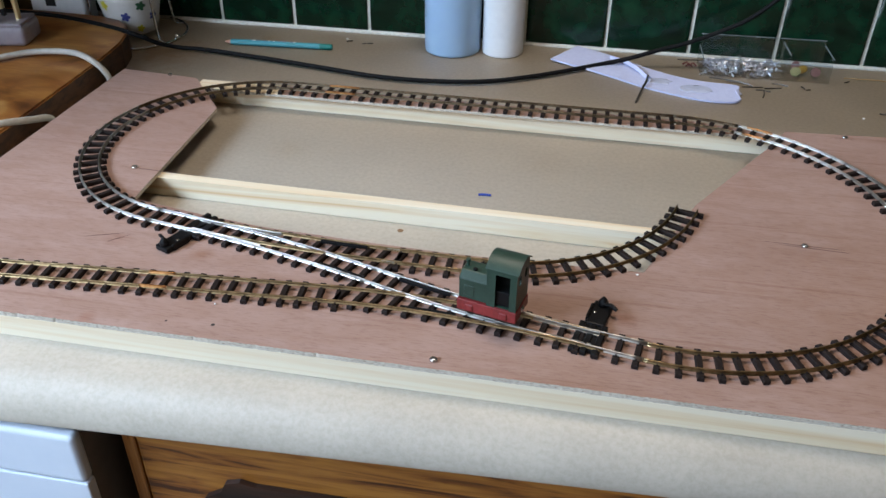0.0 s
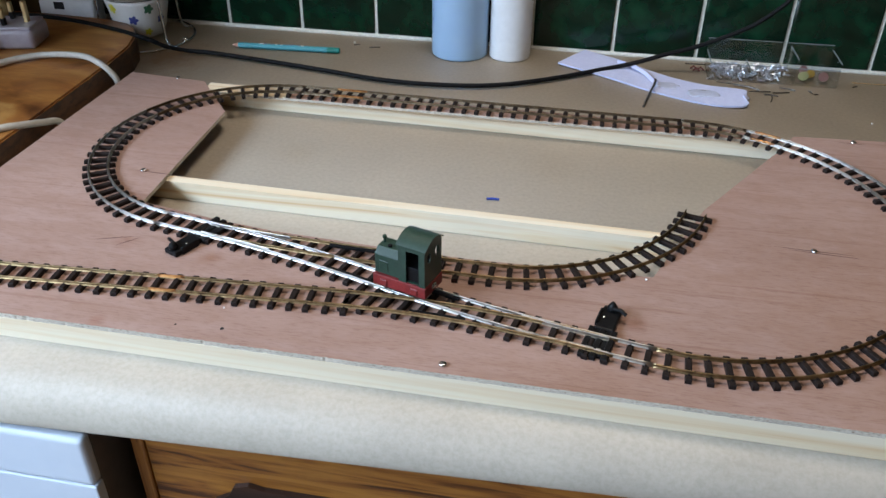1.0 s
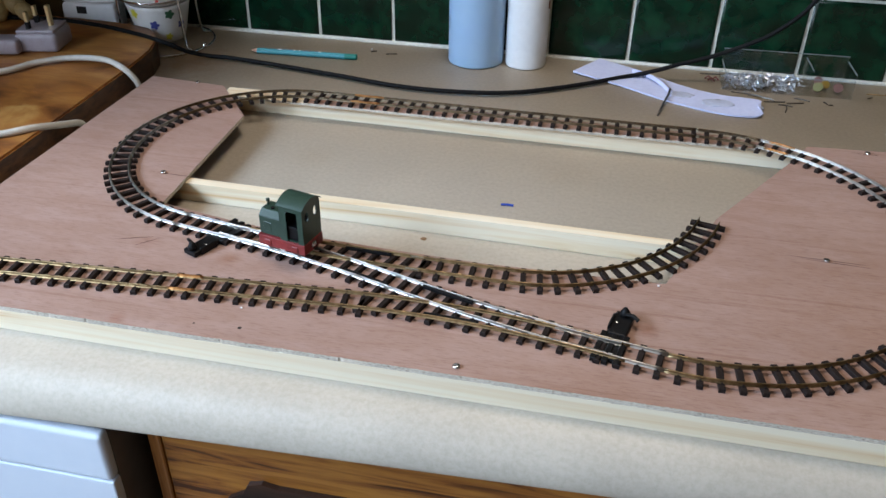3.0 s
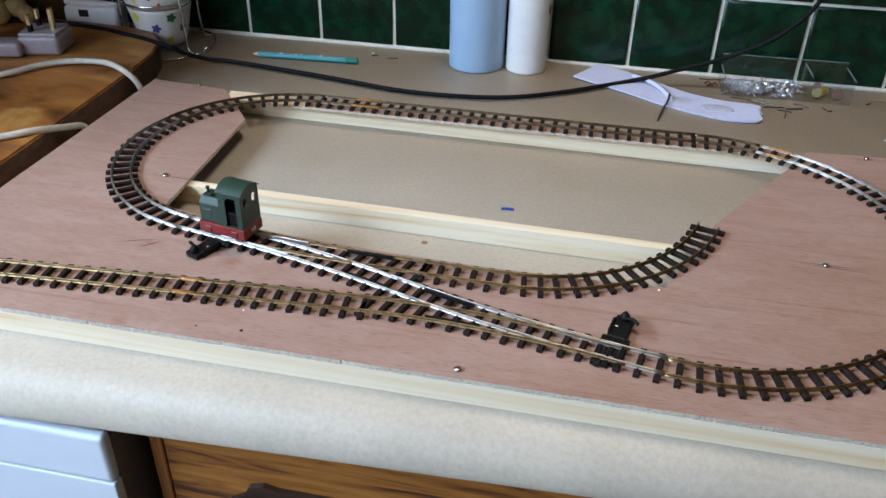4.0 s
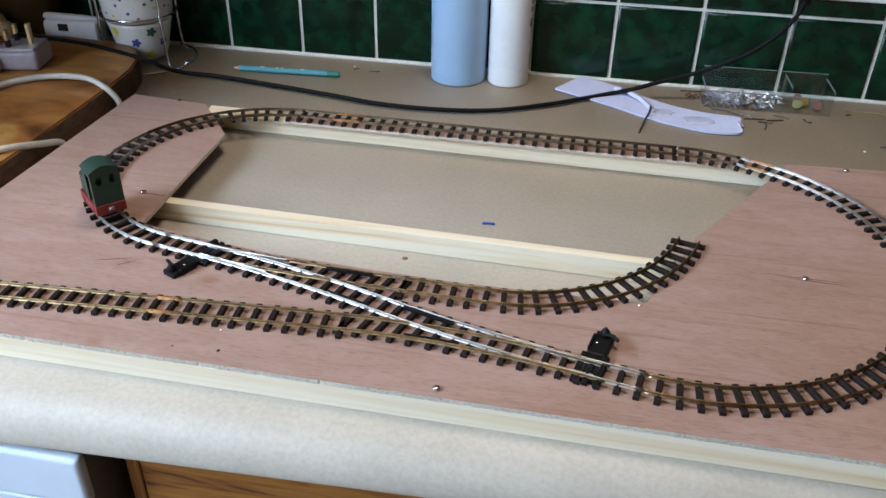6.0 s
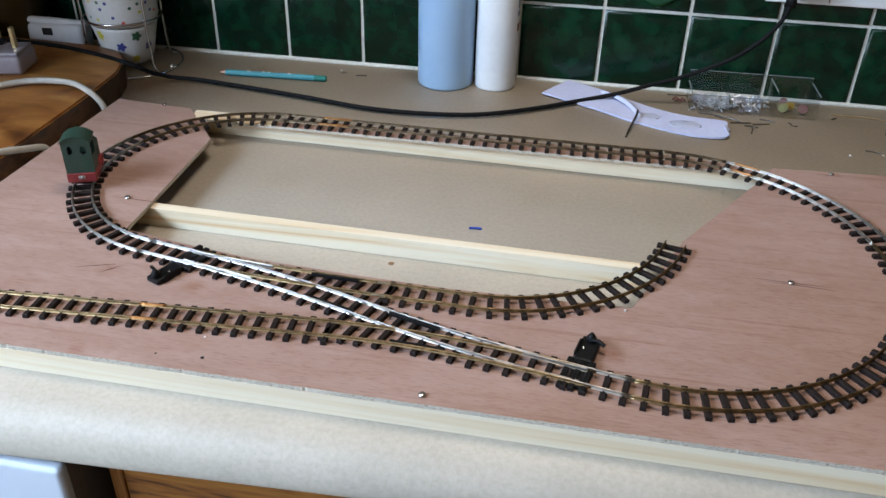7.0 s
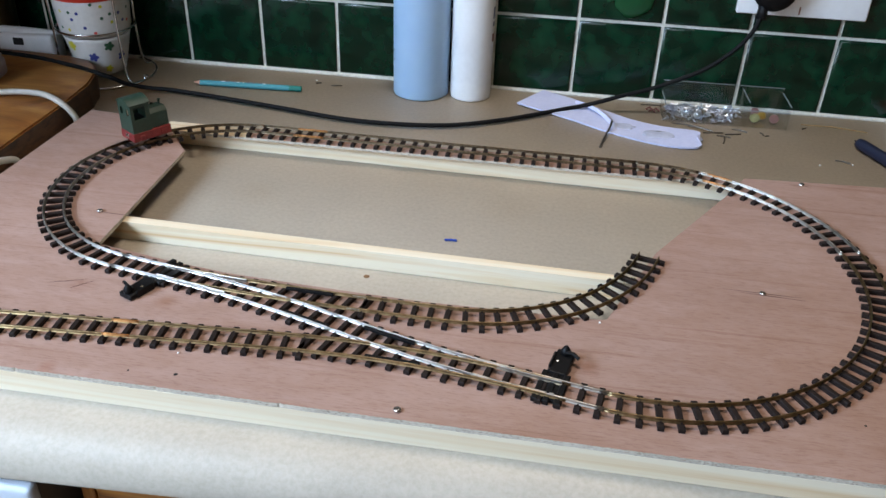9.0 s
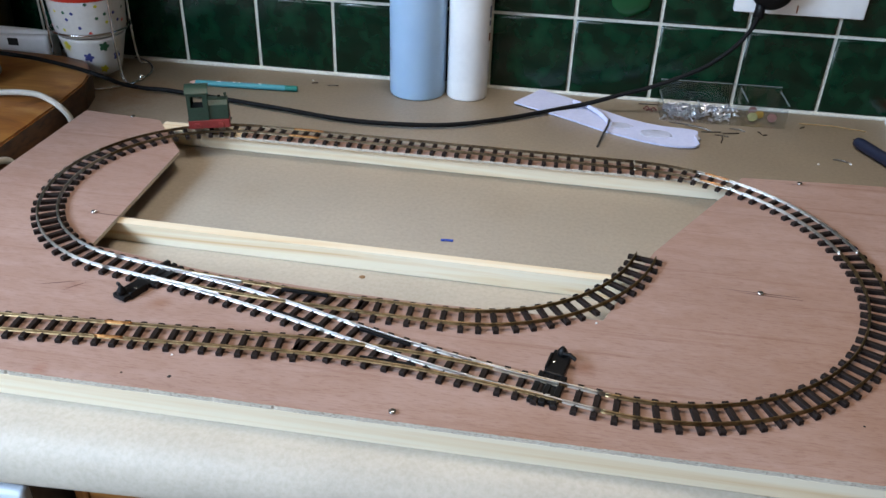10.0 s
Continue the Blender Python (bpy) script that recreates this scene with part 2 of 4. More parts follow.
def frosted():
    m, nt, b = mat("translucent_bottle_plastic")
    v = coords(nt)
    n = noise_tex(nt, v, 30, 3)
    nt.links.new(mix(nt, (0.33, 0.49, 0.68), (0.41, 0.57, 0.75), n), b.inputs["Base Color"])
    b.inputs["Roughness"].default_value = 0.35
    b.inputs["Subsurface Weight"].default_value = 0.35
    b.inputs["Subsurface Radius"].default_value = (0.02, 0.02, 0.025)
    b.inputs["Subsurface Scale"].default_value = 0.6
    return m


FROSTED = frosted()


def tile_glaze():
    """Deep green glaze that pools darker and thins to a lighter green at the rim."""
    m, nt, b = mat("green_tile_glaze")
    info = nt.nodes.new("ShaderNodeObjectInfo")
    tc = nt.nodes.new("ShaderNodeTexCoord")
    add = nt.nodes.new("ShaderNodeVectorMath")
    sc = nt.nodes.new("ShaderNodeVectorMath")
    sc.operation = "SCALE"
    sc.inputs[0].default_value = (7, 3, 5)
    nt.links.new(info.outputs["Random"], sc.inputs["Scale"])
    nt.links.new(tc.outputs["Object"], add.inputs[0])
    nt.links.new(sc.outputs["Vector"], add.inputs[1])
    n = noise_tex(nt, add.outputs["Vector"], 42, 3, 0.5, 0.0)
    col = ramp(nt, n, [(0.30, (0.0006, 0.008, 0.004)), (0.5, (0.0015, 0.020, 0.0095)), (0.72, (0.0035, 0.038, 0.017))])
    nt.links.new(col, b.inputs["Base Color"])
    b.inputs["Roughness"].default_value = 0.2
    b.inputs["Specular IOR Level"].default_value = 0.38
    n2 = noise_tex(nt, add.outputs["Vector"], 16, 2)
    bump(nt, b, n2, 0.015, 0.003)
    return m


TILE = tile_glaze()


# ---- mesh helpers ----
def mesh_of(name, bm, *mats, smooth=False):
    me = bpy.data.meshes.new(name)
    bm.normal_update()
    bm.to_mesh(me)
    bm.free()
    for m in mats:
        me.materials.append(m)
    if smooth:
        me.polygons.foreach_set("use_smooth", [True] * len(me.polygons))
    return me


def part(name, bm, material, parent=None, label="", smooth=False, m=None):
    mats = material if isinstance(material, (list, tuple)) else (material,)
    ob = new(name, mesh_of(name, bm, *mats, smooth=smooth))
    if parent:
        ob.parent = parent
    if m is not None:
        ob.matrix_basis = m
    if label:
        tagged(ob, label)
    return ob


def base(name, x, y, z, rz=0, label="", category="", group=""):
    ob = new(name)
    ob.matrix_basis = pose(x, y, z, 0, 0, rz)
    return tagged(ob, label, category, group)


def box(bm, x0, x1, y0, y1, z0, z1, bevel=0.0, seg=2, mi=0):
    r = bmesh.ops.create_cube(bm, size=1)
    vs = r["verts"]
    for v in vs:
        v.co = Vector((x0 + (v.co.x + .5) * (x1 - x0), y0 + (v.co.y + .5) * (y1 - y0), z0 + (v.co.z + .5) * (z1 - z0)))
    fs = {f for v in vs for f in v.link_faces}
    for f in fs:
        f.material_index = mi
    if bevel:
        es = list({e for v in vs for e in v.link_edges})
        bmesh.ops.bevel(bm, geom=es, offset=bevel, segments=seg, profile=0.5, affect="EDGES")
    return bm


def bx(*a, **k):
    return box(bmesh.new(), *a, **k)


def prism(pts, z0, z1, bm=None, side=0):
    """A flat polygon raised between two heights; its sides take the material slot given."""
    bm = bm or bmesh.new()
    lo = [bm.verts.new((x, y, z0)) for x, y in pts]
    hi = [bm.verts.new((x, y, z1)) for x, y in pts]
    n = len(pts)
    top = bm.faces.new(hi)
    bot = bm.faces.new(lo[::-1])
    for i in range(n):
        f = bm.faces.new((lo[i], lo[(i + 1) % n], hi[(i + 1) % n], hi[i]))
        f.material_index = side
    bmesh.ops.recalc_face_normals(bm, faces=bm.faces[:])
    bmesh.ops.triangulate(bm, faces=[top, bot])
    return bm


def lathe(profile, seg=40, bm=None, cx=0, cy=0):
    bm = bm or bmesh.new()
    rings = []
    for r, z in profile:
        rings.append([bm.verts.new((cx + r * math.cos(2 * math.pi * i / seg), cy + r * math.sin(2 * math.pi * i / seg), z)) for i in range(seg)])
    for a, b in zip(rings, rings[1:]):
        for i in range(seg):
            bm.faces.new((a[i], a[(i + 1) % seg], b[(i + 1) % seg], b[i]))
    bm.faces.new(rings[0][::-1])
    bm.faces.new(rings[-1])
    return bm


def smooth_line(pts, n=12):
    """A rounded line through the points."""
    P = [Vector(p) for p in pts]
    P = [2 * P[0] - P[1], *P, 2 * P[-1] - P[-2]]
    out = []
    for i in range(1, len(P) - 2):
        a, b, c, d = P[i - 1:i + 3]
        for k in range(n):
            t = k / n
            out.append(0.5 * (2 * b + (c - a) * t + (2 * a - 5 * b + 4 * c - d) * t * t + (3 * b - a - 3 * c + d) * t ** 3))
    return out + [P[-2]]


def tube(pts, r, seg=10, bm=None, closed=False):
    bm = bm or bmesh.new()
    n, rings, up = len(pts), [], Vector((0, 0, 1))
    for i, p in enumerate(pts):
        a = pts[(i - 1) % n] if closed or i else pts[0]
        b = pts[(i + 1) % n] if closed or i < n - 1 else pts[-1]
        d = (Vector(b) - Vector(a)).normalized()
        side = d.cross(up)
        side = side.normalized() if side.length > 0.05 else d.cross(Vector((1, 0, 0))).normalized()
        w = side.cross(d)
        rings.append([bm.verts.new(Vector(p) + r * (math.cos(2 * math.pi * k / seg) * side + math.sin(2 * math.pi * k / seg) * w)) for k in range(seg)])
    pairs = list(zip(rings, rings[1:])) + ([(rings[-1], rings[0])] if closed else [])
    for a, b in pairs:
        for k in range(seg):
            bm.faces.new((a[k], a[(k + 1) % seg], b[(k + 1) % seg], b[k]))
    if not closed:
        bm.faces.new(rings[0][::-1])
        bm.faces.new(rings[-1])
    bmesh.ops.recalc_face_normals(bm, faces=bm.faces[:])
    return bm


def structure(name, bm, material, label, smooth=False):
    return tagged(part(name, bm, material, None, "", smooth), label, "", "", "structure")


# ---- room shell ----
WALL, LEFT, RIGHT, REAR, FLOOR_Z, CEIL = 1.0, -1.6, 1.9, -2.2, -0.9, 1.5
structure("floor", bx(LEFT - .1, RIGHT + .1, REAR - .1, WALL + .1, FLOOR_Z - .1, FLOOR_Z), FLOOR, "dull brown vinyl kitchen floor")
# The opening is made for the added overhead lamp.
ceil_bm = bmesh.new()
for u0, u1, v0, v1 in ((LEFT - .1, -0.24, REAR - .1, WALL + .1), (0.24, RIGHT + .1, REAR - .1, WALL + .1), (-0.24, 0.24, REAR - .1, 0.51), (-0.24, 0.24, 0.89, WALL + .1)):
    box(ceil_bm, u0, u1, v0, v1, CEIL, CEIL + .1)
structure("ceiling", ceil_bm, PLASTER, "plain painted ceiling with an opening cut for the fill lamp")
# Out-of-view panel added to block side light from the corner.
structure("wall_shade_panel", bx(-0.92, -0.80, 0.40, WALL, 0.0005, CEIL), OAK_UP, "unseen oak panel added to keep side light off the tiled corner")
# Box added above the view so the overhead lamp misses the corner.
structure("wall_shade_box", bx(-0.80, -0.27, 0.70, WALL, 0.46, CEIL), PLASTER, "unseen plain box added to shade the tiled corner from above")
wall_back = structure("wall_north", bx(LEFT - .1, RIGHT + .1, WALL + .006, WALL + .12, FLOOR_Z, CEIL), PLASTER, "painted wall behind the green tiles")
structure("wall_east", bx(RIGHT, RIGHT + .1, REAR, WALL, FLOOR_Z, CEIL), PLASTER, "plain painted side wall")


def wall_with_window(name, axis, at, thick, a0, a1, w0, w1, s0, s1, label):
    bm = bmesh.new()
    spans = ((a0, w0, FLOOR_Z, CEIL), (w1, a1, FLOOR_Z, CEIL), (w0, w1, FLOOR_Z, s0), (w0, w1, s1, CEIL))
    for u0, u1, z0, z1 in spans:
        if axis == "x":
            box(bm, at, at + thick, u0, u1, z0, z1)
        else:
            box(bm, u0, u1, at, at + thick, z0, z1)
    return structure(name, bm, PLASTER, label)


wall_with_window("wall_west", "x", LEFT - .1, .1, REAR, WALL, -1.15, 0.15, 0.66, 1.46, "painted wall with a long window opening")
wall_with_window("wall_south", "y", REAR - .1, .1, LEFT, RIGHT, -1.5, 0.0, 0.4, 1.3, "painted wall with a window opening")

# ---- worktop ----
def front_edge(x):
    return 0.3165 + 0.046 * (x + 0.127)


def worktop():
    prof = [(0.95, 0.0)]
    n = 10
    for k in range(n + 1):
        a = math.pi / 2 * k / n
        prof.append((0.021 - 0.030 * math.sin(a) + 0.0, -0.030 + 0.030 * math.cos(a)))
    prof += [(-0.0088, -0.0304), (-0.007, -0.0312), (-0.003, -0.0315), (0.95, -0.0315)]
    bm = bmesh.new()
    ends = []
    for x in (LEFT, RIGHT):
        y0 = front_edge(x)
        ring = []
        for d, z in prof:
            ring.append(bm.verts.new((x, 1.004 if d > 0.9 else y0 + d, z)))
        ends.append(ring)
    m = len(prof)
    for i in range(m):
        bm.faces.new((ends[0][i], ends[0][(i + 1) % m], ends[1][(i + 1) % m], ends[1][i]))
    bm.faces.new(ends[0])
    bm.faces.new(ends[1][::-1])
    bmesh.ops.recalc_face_normals(bm, faces=bm.faces[:])
    ob = part("worktop", bm, LAMINATE, None, smooth=False)
    for p in ob.data.polygons:
        p.use_smooth = abs(p.normal.x) < .5 and not (p.normal.z < -.99) and p.normal.y < .5
    return tagged(ob, "beige speckled laminate worktop with a rounded front edge", "worktop", "", "structure")


worktop()

# ---- baseboard of the layout ----
Z0, Z1 = 0.018, 0.0215
HOLE = [(-0.280, 0.507), (-0.211, 0.494), (-0.16, 0.4865), (-0.066, 0.481), (0.0, 0.4785), (0.137, 0.482)]
saw = random.Random(21)
ragged = [(-0.436 + 1.056 * i / 704, 0.3498 + saw.uniform(-.0002, .0002) + (.0006 if saw.random() < .025 else 0)) for i in range(705)]
deck = [*ragged, (0.62, 0.765), (0.40, 0.759), (0.2758, 0.7505), (0.253, 0.708), (0.18, 0.588), *HOLE[::-1], (-0.2858, 0.6908), (-0.3394, 0.7605), (-0.4294, 0.7690)]
layout = base("railway_baseboard", 0, 0, 0, 0, "reddish plywood railway baseboard on pale pine battens", "baseboard")
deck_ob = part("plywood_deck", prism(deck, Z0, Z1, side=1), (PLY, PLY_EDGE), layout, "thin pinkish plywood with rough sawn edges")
part("track_strip", prism([(-0.33, 0.7375), (-0.236, 0.7370), (-0.236, 0.7592), (-0.332, 0.7595)], Z0 + .0003, Z1 - .0003, side=1), (PINE, PLY_EDGE), layout, "pale pine strip under the track")
part("track_strip", prism([(-0.2357, 0.7370), (0.270, 0.7345), (0.252, 0.745), (0.19, 0.7575), (-0.2357, 0.7592)], Z0 + .0003, Z1 - .0003, side=1), (PLY, PLY_EDGE), layout)
part("batten", bx(-0.434, 0.618, 0.3499, 0.367, 0.0002, Z0, bevel=.0005, seg=1), PINE, layout)
part("batten", prism([(-0.414, 0.5531), (0.612, 0.5326), (0.612, 0.5424), (-0.414, 0.5629)], 0.0002, Z0), PINE, layout)
part("batten", prism([(-0.412, 0.7512), (0.618, 0.7335), (0.618, 0.7405), (-0.412, 0.7582)], 0.0002, Z0 - .0004), PINE, layout)
part("batten", bx(-0.433, -0.4145, 0.3715, 0.7515, 0.0002, Z0 - .0002, bevel=.0006, seg=1), PINE, layout)


def screw(x, y, z=Z1, tilt=0.0):
    s = base("screw", x, y, z, random.uniform(0, 90), "small zinc cross-head screw proud of the plywood", "screw", "baseboard screws")
    part("screw_head", lathe([(0.0014, -.0005), (0.0025, 0.0009), (0.0026, 0.0014), (0.0018, 0.0020), (0.0008, 0.0021)], 16), STEEL, s, smooth=True)
    for a in (0, 90):
        part("slot", bx(-.0016, .0016, -.0004, .0004, .0017, .0023), DARK_STEEL, s, m=pose(0, 0, 0, 0, 0, a))
    return s


for p in ((-0.305, 0.557), (0.004, 0.3575), (0.259, 0.541), (0.330, 0.747), (-0.371, 0.762)):
    screw(*p)

# ---- track ----
CL, RL, CR, RR = Vector((-0.2240, 0.6142)), 0.1360, Vector((0.1668, 0.5655)), 0.1815
dv = CR - CL
TANG = radians(-10)  # direction in which the lower line leaves either end curve
nrm = Vector((math.sin(TANG), -math.cos(TANG)))
TL, TR = CL + RL * nrm, CR + RR * nrm
ttop = math.atan2(dv.y, dv.x) + math.asin((RR - RL) / dv.length)
nt_ = Vector((-math.sin(ttop), math.cos(ttop)))
UL, UR = CL + RL * nt_, CR + RR * nt_
STEP = 0.004


def line_pts(a, b):
    n = max(2, int((b - a).length / STEP))
    return [a.lerp(b, i / n) for i in range(n + 1)]


def arc_pts(c, r, a0, a1):
    n = max(2, int(abs(a1 - a0) * r / STEP))
    return [c + r * Vector((math.cos(a0 + (a1 - a0) * i / n), math.sin(a0 + (a1 - a0) * i / n))) for i in range(n + 1)]


def bez(p0, p1, p2, p3):
    n = int((p3 - p0).length / STEP)
    return [(1 - t) ** 3 * p0 + 3 * (1 - t) ** 2 * t * p1 + 3 * (1 - t) * t * t * p2 + t ** 3 * p3 for t in (i / n for i in range(n + 1))]


dl = Vector((-math.cos(TANG), -math.sin(TANG)))
LOWER = bez(TR, TR + dl * 0.21, TL - dl * 0.21, TL)
a_l0, a_l1 = math.atan2(nrm.y, nrm.x), math.atan2(nt_.y, nt_.x)
LEFT_ARC = arc_pts(CL, RL, a_l0, a_l1 - 2 * math.pi)
UPPER = line_pts(UL, UR)
RIGHT_ARC = arc_pts(CR, RR, a_l1, a_l0)
LOOP = LOWER[:-1] + LEFT_ARC[:-1] + UPPER[:-1] + RIGHT_ARC[:-1]


def on_lower(x):
    """The point of the lower line at x, and its direction towards the left."""
    i = min(range(1, len(LOWER) - 1), key=lambda k: abs(LOWER[k].x - x))
    return LOWER[i], (LOWER[i + 1] - LOWER[i - 1]).normalized()


(toe_r, dr_), (toe_l, dl_) = on_lower(0.112), on_lower(-0.222)
s_end = Vector((-0.085, 0.4062))
s_dir = Vector((-1, -0.066)).normalized()
SIDING = bez(toe_r, toe_r + dr_ * 0.07, s_end - s_dir * 0.07, s_end)[:-1] + line_pts(s_end, s_end + s_dir * 0.345)
p_end = Vector((0.0230, 0.4600))
p_dir = Vector((1, 0.0)).normalized()
SPUR = bez(toe_l, toe_l - dl_ * 0.045, p_end - p_dir * 0.12, p_end)[:-1] + arc_pts(p_end + Vector((0, 0.1545)), 0.1545, -math.pi / 2, -math.pi / 2 + 1.31)


def lengths(P):
    s = [0.0]
    for a, b in zip(P, P[1:]):
        s.append(s[-1] + (b - a).length)
    return s


def at_s(P, S, s):
    i = min(max(int(np.searchsorted(S, s)) - 1, 0), len(P) - 2)
    f = (s - S[i]) / max(S[i + 1] - S[i], 1e-9)
    return P[i].lerp(P[i + 1], f), (P[i + 1] - P[i]).normalized()


GAUGE, SL_LEN, SL_W, SL_H = 0.0163, 0.0278, 0.0042, 0.0034
PITCH = 0.0126
RAIL_Z = Z1 + SL_H
RAIL_TOP = RAIL_Z + 0.0028


def offset_line(P, d):
    out = []
    for i, p in enumerate(P):
        t = (P[min(i + 1, len(P) - 1)] - P[max(i - 1, 0)]).normalized()
        out.append(p + Vector((-t.y, t.x)) * d)
    return out


def rail_mesh(P, w=0.0013, z0=None, z1=None):
    """A rail with a head and a wider foot, swept along a line on plan."""
    z0, z1 = z0 or RAIL_Z, z1 or RAIL_TOP
    prof = ((-0.0010, z0), (0.0010, z0), (0.0009, z0 + .0004), (0.0004, z0 + .0006), (0.0004, z1 - .0011), (w / 2, z1 - .0007), (w / 2 * .92, z1 - .0003), (w / 2 * .5, z1), (-w / 2 * .5, z1), (-w / 2 * .92, z1 - .0003), (-w / 2, z1 - .0007), (-0.0004, z1 - .0011), (-0.0004, z0 + .0006), (-0.0009, z0 + .0004))
    bm = bmesh.new()
    rings = []
    for i, p in enumerate(P):
        t = (P[min(i + 1, len(P) - 1)] - P[max(i - 1, 0)]).normalized()
        n = Vector((-t.y, t.x))
        rings.append([bm.verts.new((p.x + n.x * d, p.y + n.y * d, z)) for d, z in prof])
    k = len(prof)
    for a, b in zip(rings, rings[1:]):
        for i in range(k):
            bm.faces.new((a[i], a[(i + 1) % k], b[(i + 1) % k], b[i]))
    bm.faces.new(rings[0])
    bm.faces.new(rings[-1][::-1])
    bmesh.ops.recalc_face_normals(bm, faces=bm.faces[:])
    return bm


SLEEPERS = {}


def sleeper_mesh(lo, hi):
    """A moulded sleeper with rounded top edges and rail chairs; lo and hi are its reach to either side."""
    key = (round(lo, 4), round(hi, 4))
    if key not in SLEEPERS:
        bm = bmesh.new()
        w, t = SL_W / 2, 0.0005
        v = [bm.verts.new(c) for c in ((-w, lo, 0), (w, lo, 0), (w, hi, 0), (-w, hi, 0), (-w, lo, SL_H - t), (w, lo, SL_H - t), (w, hi, SL_H - t), (-w, hi, SL_H - t), (-w + t, lo + t, SL_H), (w - t, lo + t, SL_H), (w - t, hi - t, SL_H), (-w + t, hi - t, SL_H))]
        for q in ((3, 2, 1, 0), (0, 1, 5, 4), (1, 2, 6, 5), (2, 3, 7, 6), (3, 0, 4, 7), (4, 5, 9, 8), (5, 6, 10, 9), (6, 7, 11, 10), (7, 4, 8, 11), (8, 9, 10, 11)):
            bm.faces.new([v[i] for i in q])
        for g in (-GAUGE / 2, GAUGE / 2):
            for side in (-1, 1):
                y = g + side * 0.0012
                box(bm, -0.0006, 0.0006, y - 0.0007, y + 0.0007, SL_H - 0.0001, SL_H + 0.0007)
        SLEEPERS[key] = mesh_of("sleeper", bm, SLEEPER)
    return SLEEPERS[key]


def near(P, p, t):
    """Signed sideways distance from p, along the normal of t, to the line P."""
    n = Vector((-t.y, t.x))
    best = min(P, key=lambda q: (q - p).length)
    d = best - p
    return d.dot(n), abs(d.dot(t))


def lay(thing, P, start, stop, branches=()):
    S = lengths(P)
    s = start
    while s < stop:
        p, t = at_s(P, S, s)
        lo, hi = -SL_LEN / 2, SL_LEN / 2
        for B in branches:
            d, along = near(B, p, t)
            if abs(d) < 0.0278 and along < 0.0125 and abs(d) > 0.0008:
                d = round(d, 3)
                lo, hi = min(lo, d - SL_LEN / 2), max(hi, d + SL_LEN / 2)
        ob = new("sleeper", sleeper_mesh(lo, hi))
        ob.parent = thing
        j = random.uniform(-0.0006, 0.0006)
        ob.matrix_basis = pose(p.x + t.x * j, p.y + t.y * j, Z1 + 0.0001, 0, 0, math.degrees(math.atan2(t.y, t.x)) + random.uniform(-1.6, 1.6))
        s += PITCH


loop_track = base("oval_track", 0, 0, 0, 0, "oval of narrow-gauge model track with dark plastic sleepers", "track")
siding_track = base("siding_track", 0, 0, 0, 0, "straight model siding with tarnished rails and dark sleepers", "track")
spur_track = base("spur_track", 0, 0, 0, 0, "short curved model spur overhanging the plywood edge", "track")
# Stretches differ by tarnish and by window reflections put into the metal colour.
for P, m in ((LOWER, NICKEL), (LEFT_ARC[:len(LEFT_ARC) * 3 // 5], NICKEL), (LEFT_ARC[len(LEFT_ARC) * 3 // 5 - 1:], DULL), (UPPER, DULL), (RIGHT_ARC[:len(RIGHT_ARC) // 9], DULL), (RIGHT_ARC[len(RIGHT_ARC) // 9 - 1:len(RIGHT_ARC) * 2 // 5], NICKEL), (RIGHT_ARC[len(RIGHT_ARC) * 2 // 5 - 1:], BRASSY)):
    for side in (-1, 1):
        part("rail", rail_mesh(offset_line(P, side * GAUGE / 2)), m, loop_track, smooth=True)
for P, th in ((SIDING, siding_track), (SPUR, spur_track)):
    for side in (-1, 1):
        part("rail", rail_mesh(offset_line(P, side * GAUGE / 2), z1=RAIL_TOP - .0001), BRASSY, th, smooth=True)
# Short orange overlays paint the glints that the rails catch.
for P, x0, x1, th in ((SIDING, -0.195, -0.214, siding_track), (UPPER, -0.188, -0.156, loop_track), (RIGHT_ARC, 0.236, 0.256, loop_track)):
    i, k = (min(range(len(P) * 9 // 20 if P is RIGHT_ARC else len(P)), key=lambda j: abs(P[j].x - x)) for x in (x0, x1))
    for side in (-1, 1):
        part("painted_glint", rail_mesh(offset_line(P[i:k + 1], side * GAUGE / 2), w=.0014, z0=RAIL_Z + .0011, z1=RAIL_TOP + .0001), ORANGE_GLINT, th, "orange glint painted on a stretch of rail", smooth=True)
loop_len = lengths(LOOP + [LOOP[0]])[-1]
PITCH = loop_len / round(loop_len / 0.0126)
lay(loop_track, LOOP + [LOOP[0]], 0.004, loop_len - 0.006, (SIDING, SPUR))
for th, P in ((siding_track, SIDING), (spur_track, SPUR)):
    S = lengths(P)
    first = next(s for s, p in zip(S, P) if min((q - p).length for q in LOWER) > 0.0278)
    lay(th, P, first + 0.006, S[-1] - 0.003)


def guard(P, s0, s1, off, th):
    S = lengths(P)
    Q = [at_s(P, S, s0 + (s1 - s0) * i / 10)[0] for i in range(11)]
    Q = offset_line(Q, off)
    part("guard_rail", rail_mesh(Q, w=0.0022, z0=RAIL_Z, z1=RAIL_TOP - .0003), BLACK, th, "black plastic guard rail")


def s_at_x(P, x):
    S = lengths(P)
    return min(zip(S, P), key=lambda q: abs(q[1].x - x))[0]


guard(SPUR, s_at_x(SPUR, -0.106), s_at_x(SPUR, -0.068), GAUGE / 2 - .0024, spur_track)
guard(LOWER, s_at_x(LOWER, 0.002), s_at_x(LOWER, -0.038), -GAUGE / 2 + .0024, loop_track)
guard(LOWER, s_at_x(LOWER, -0.060), s_at_x(LOWER, -0.095), GAUGE / 2 - .0024, loop_track)
guard(SIDING, s_at_x(SIDING, 0.01), s_at_x(SIDING, -0.028), GAUGE / 2 - .0024, siding_track)
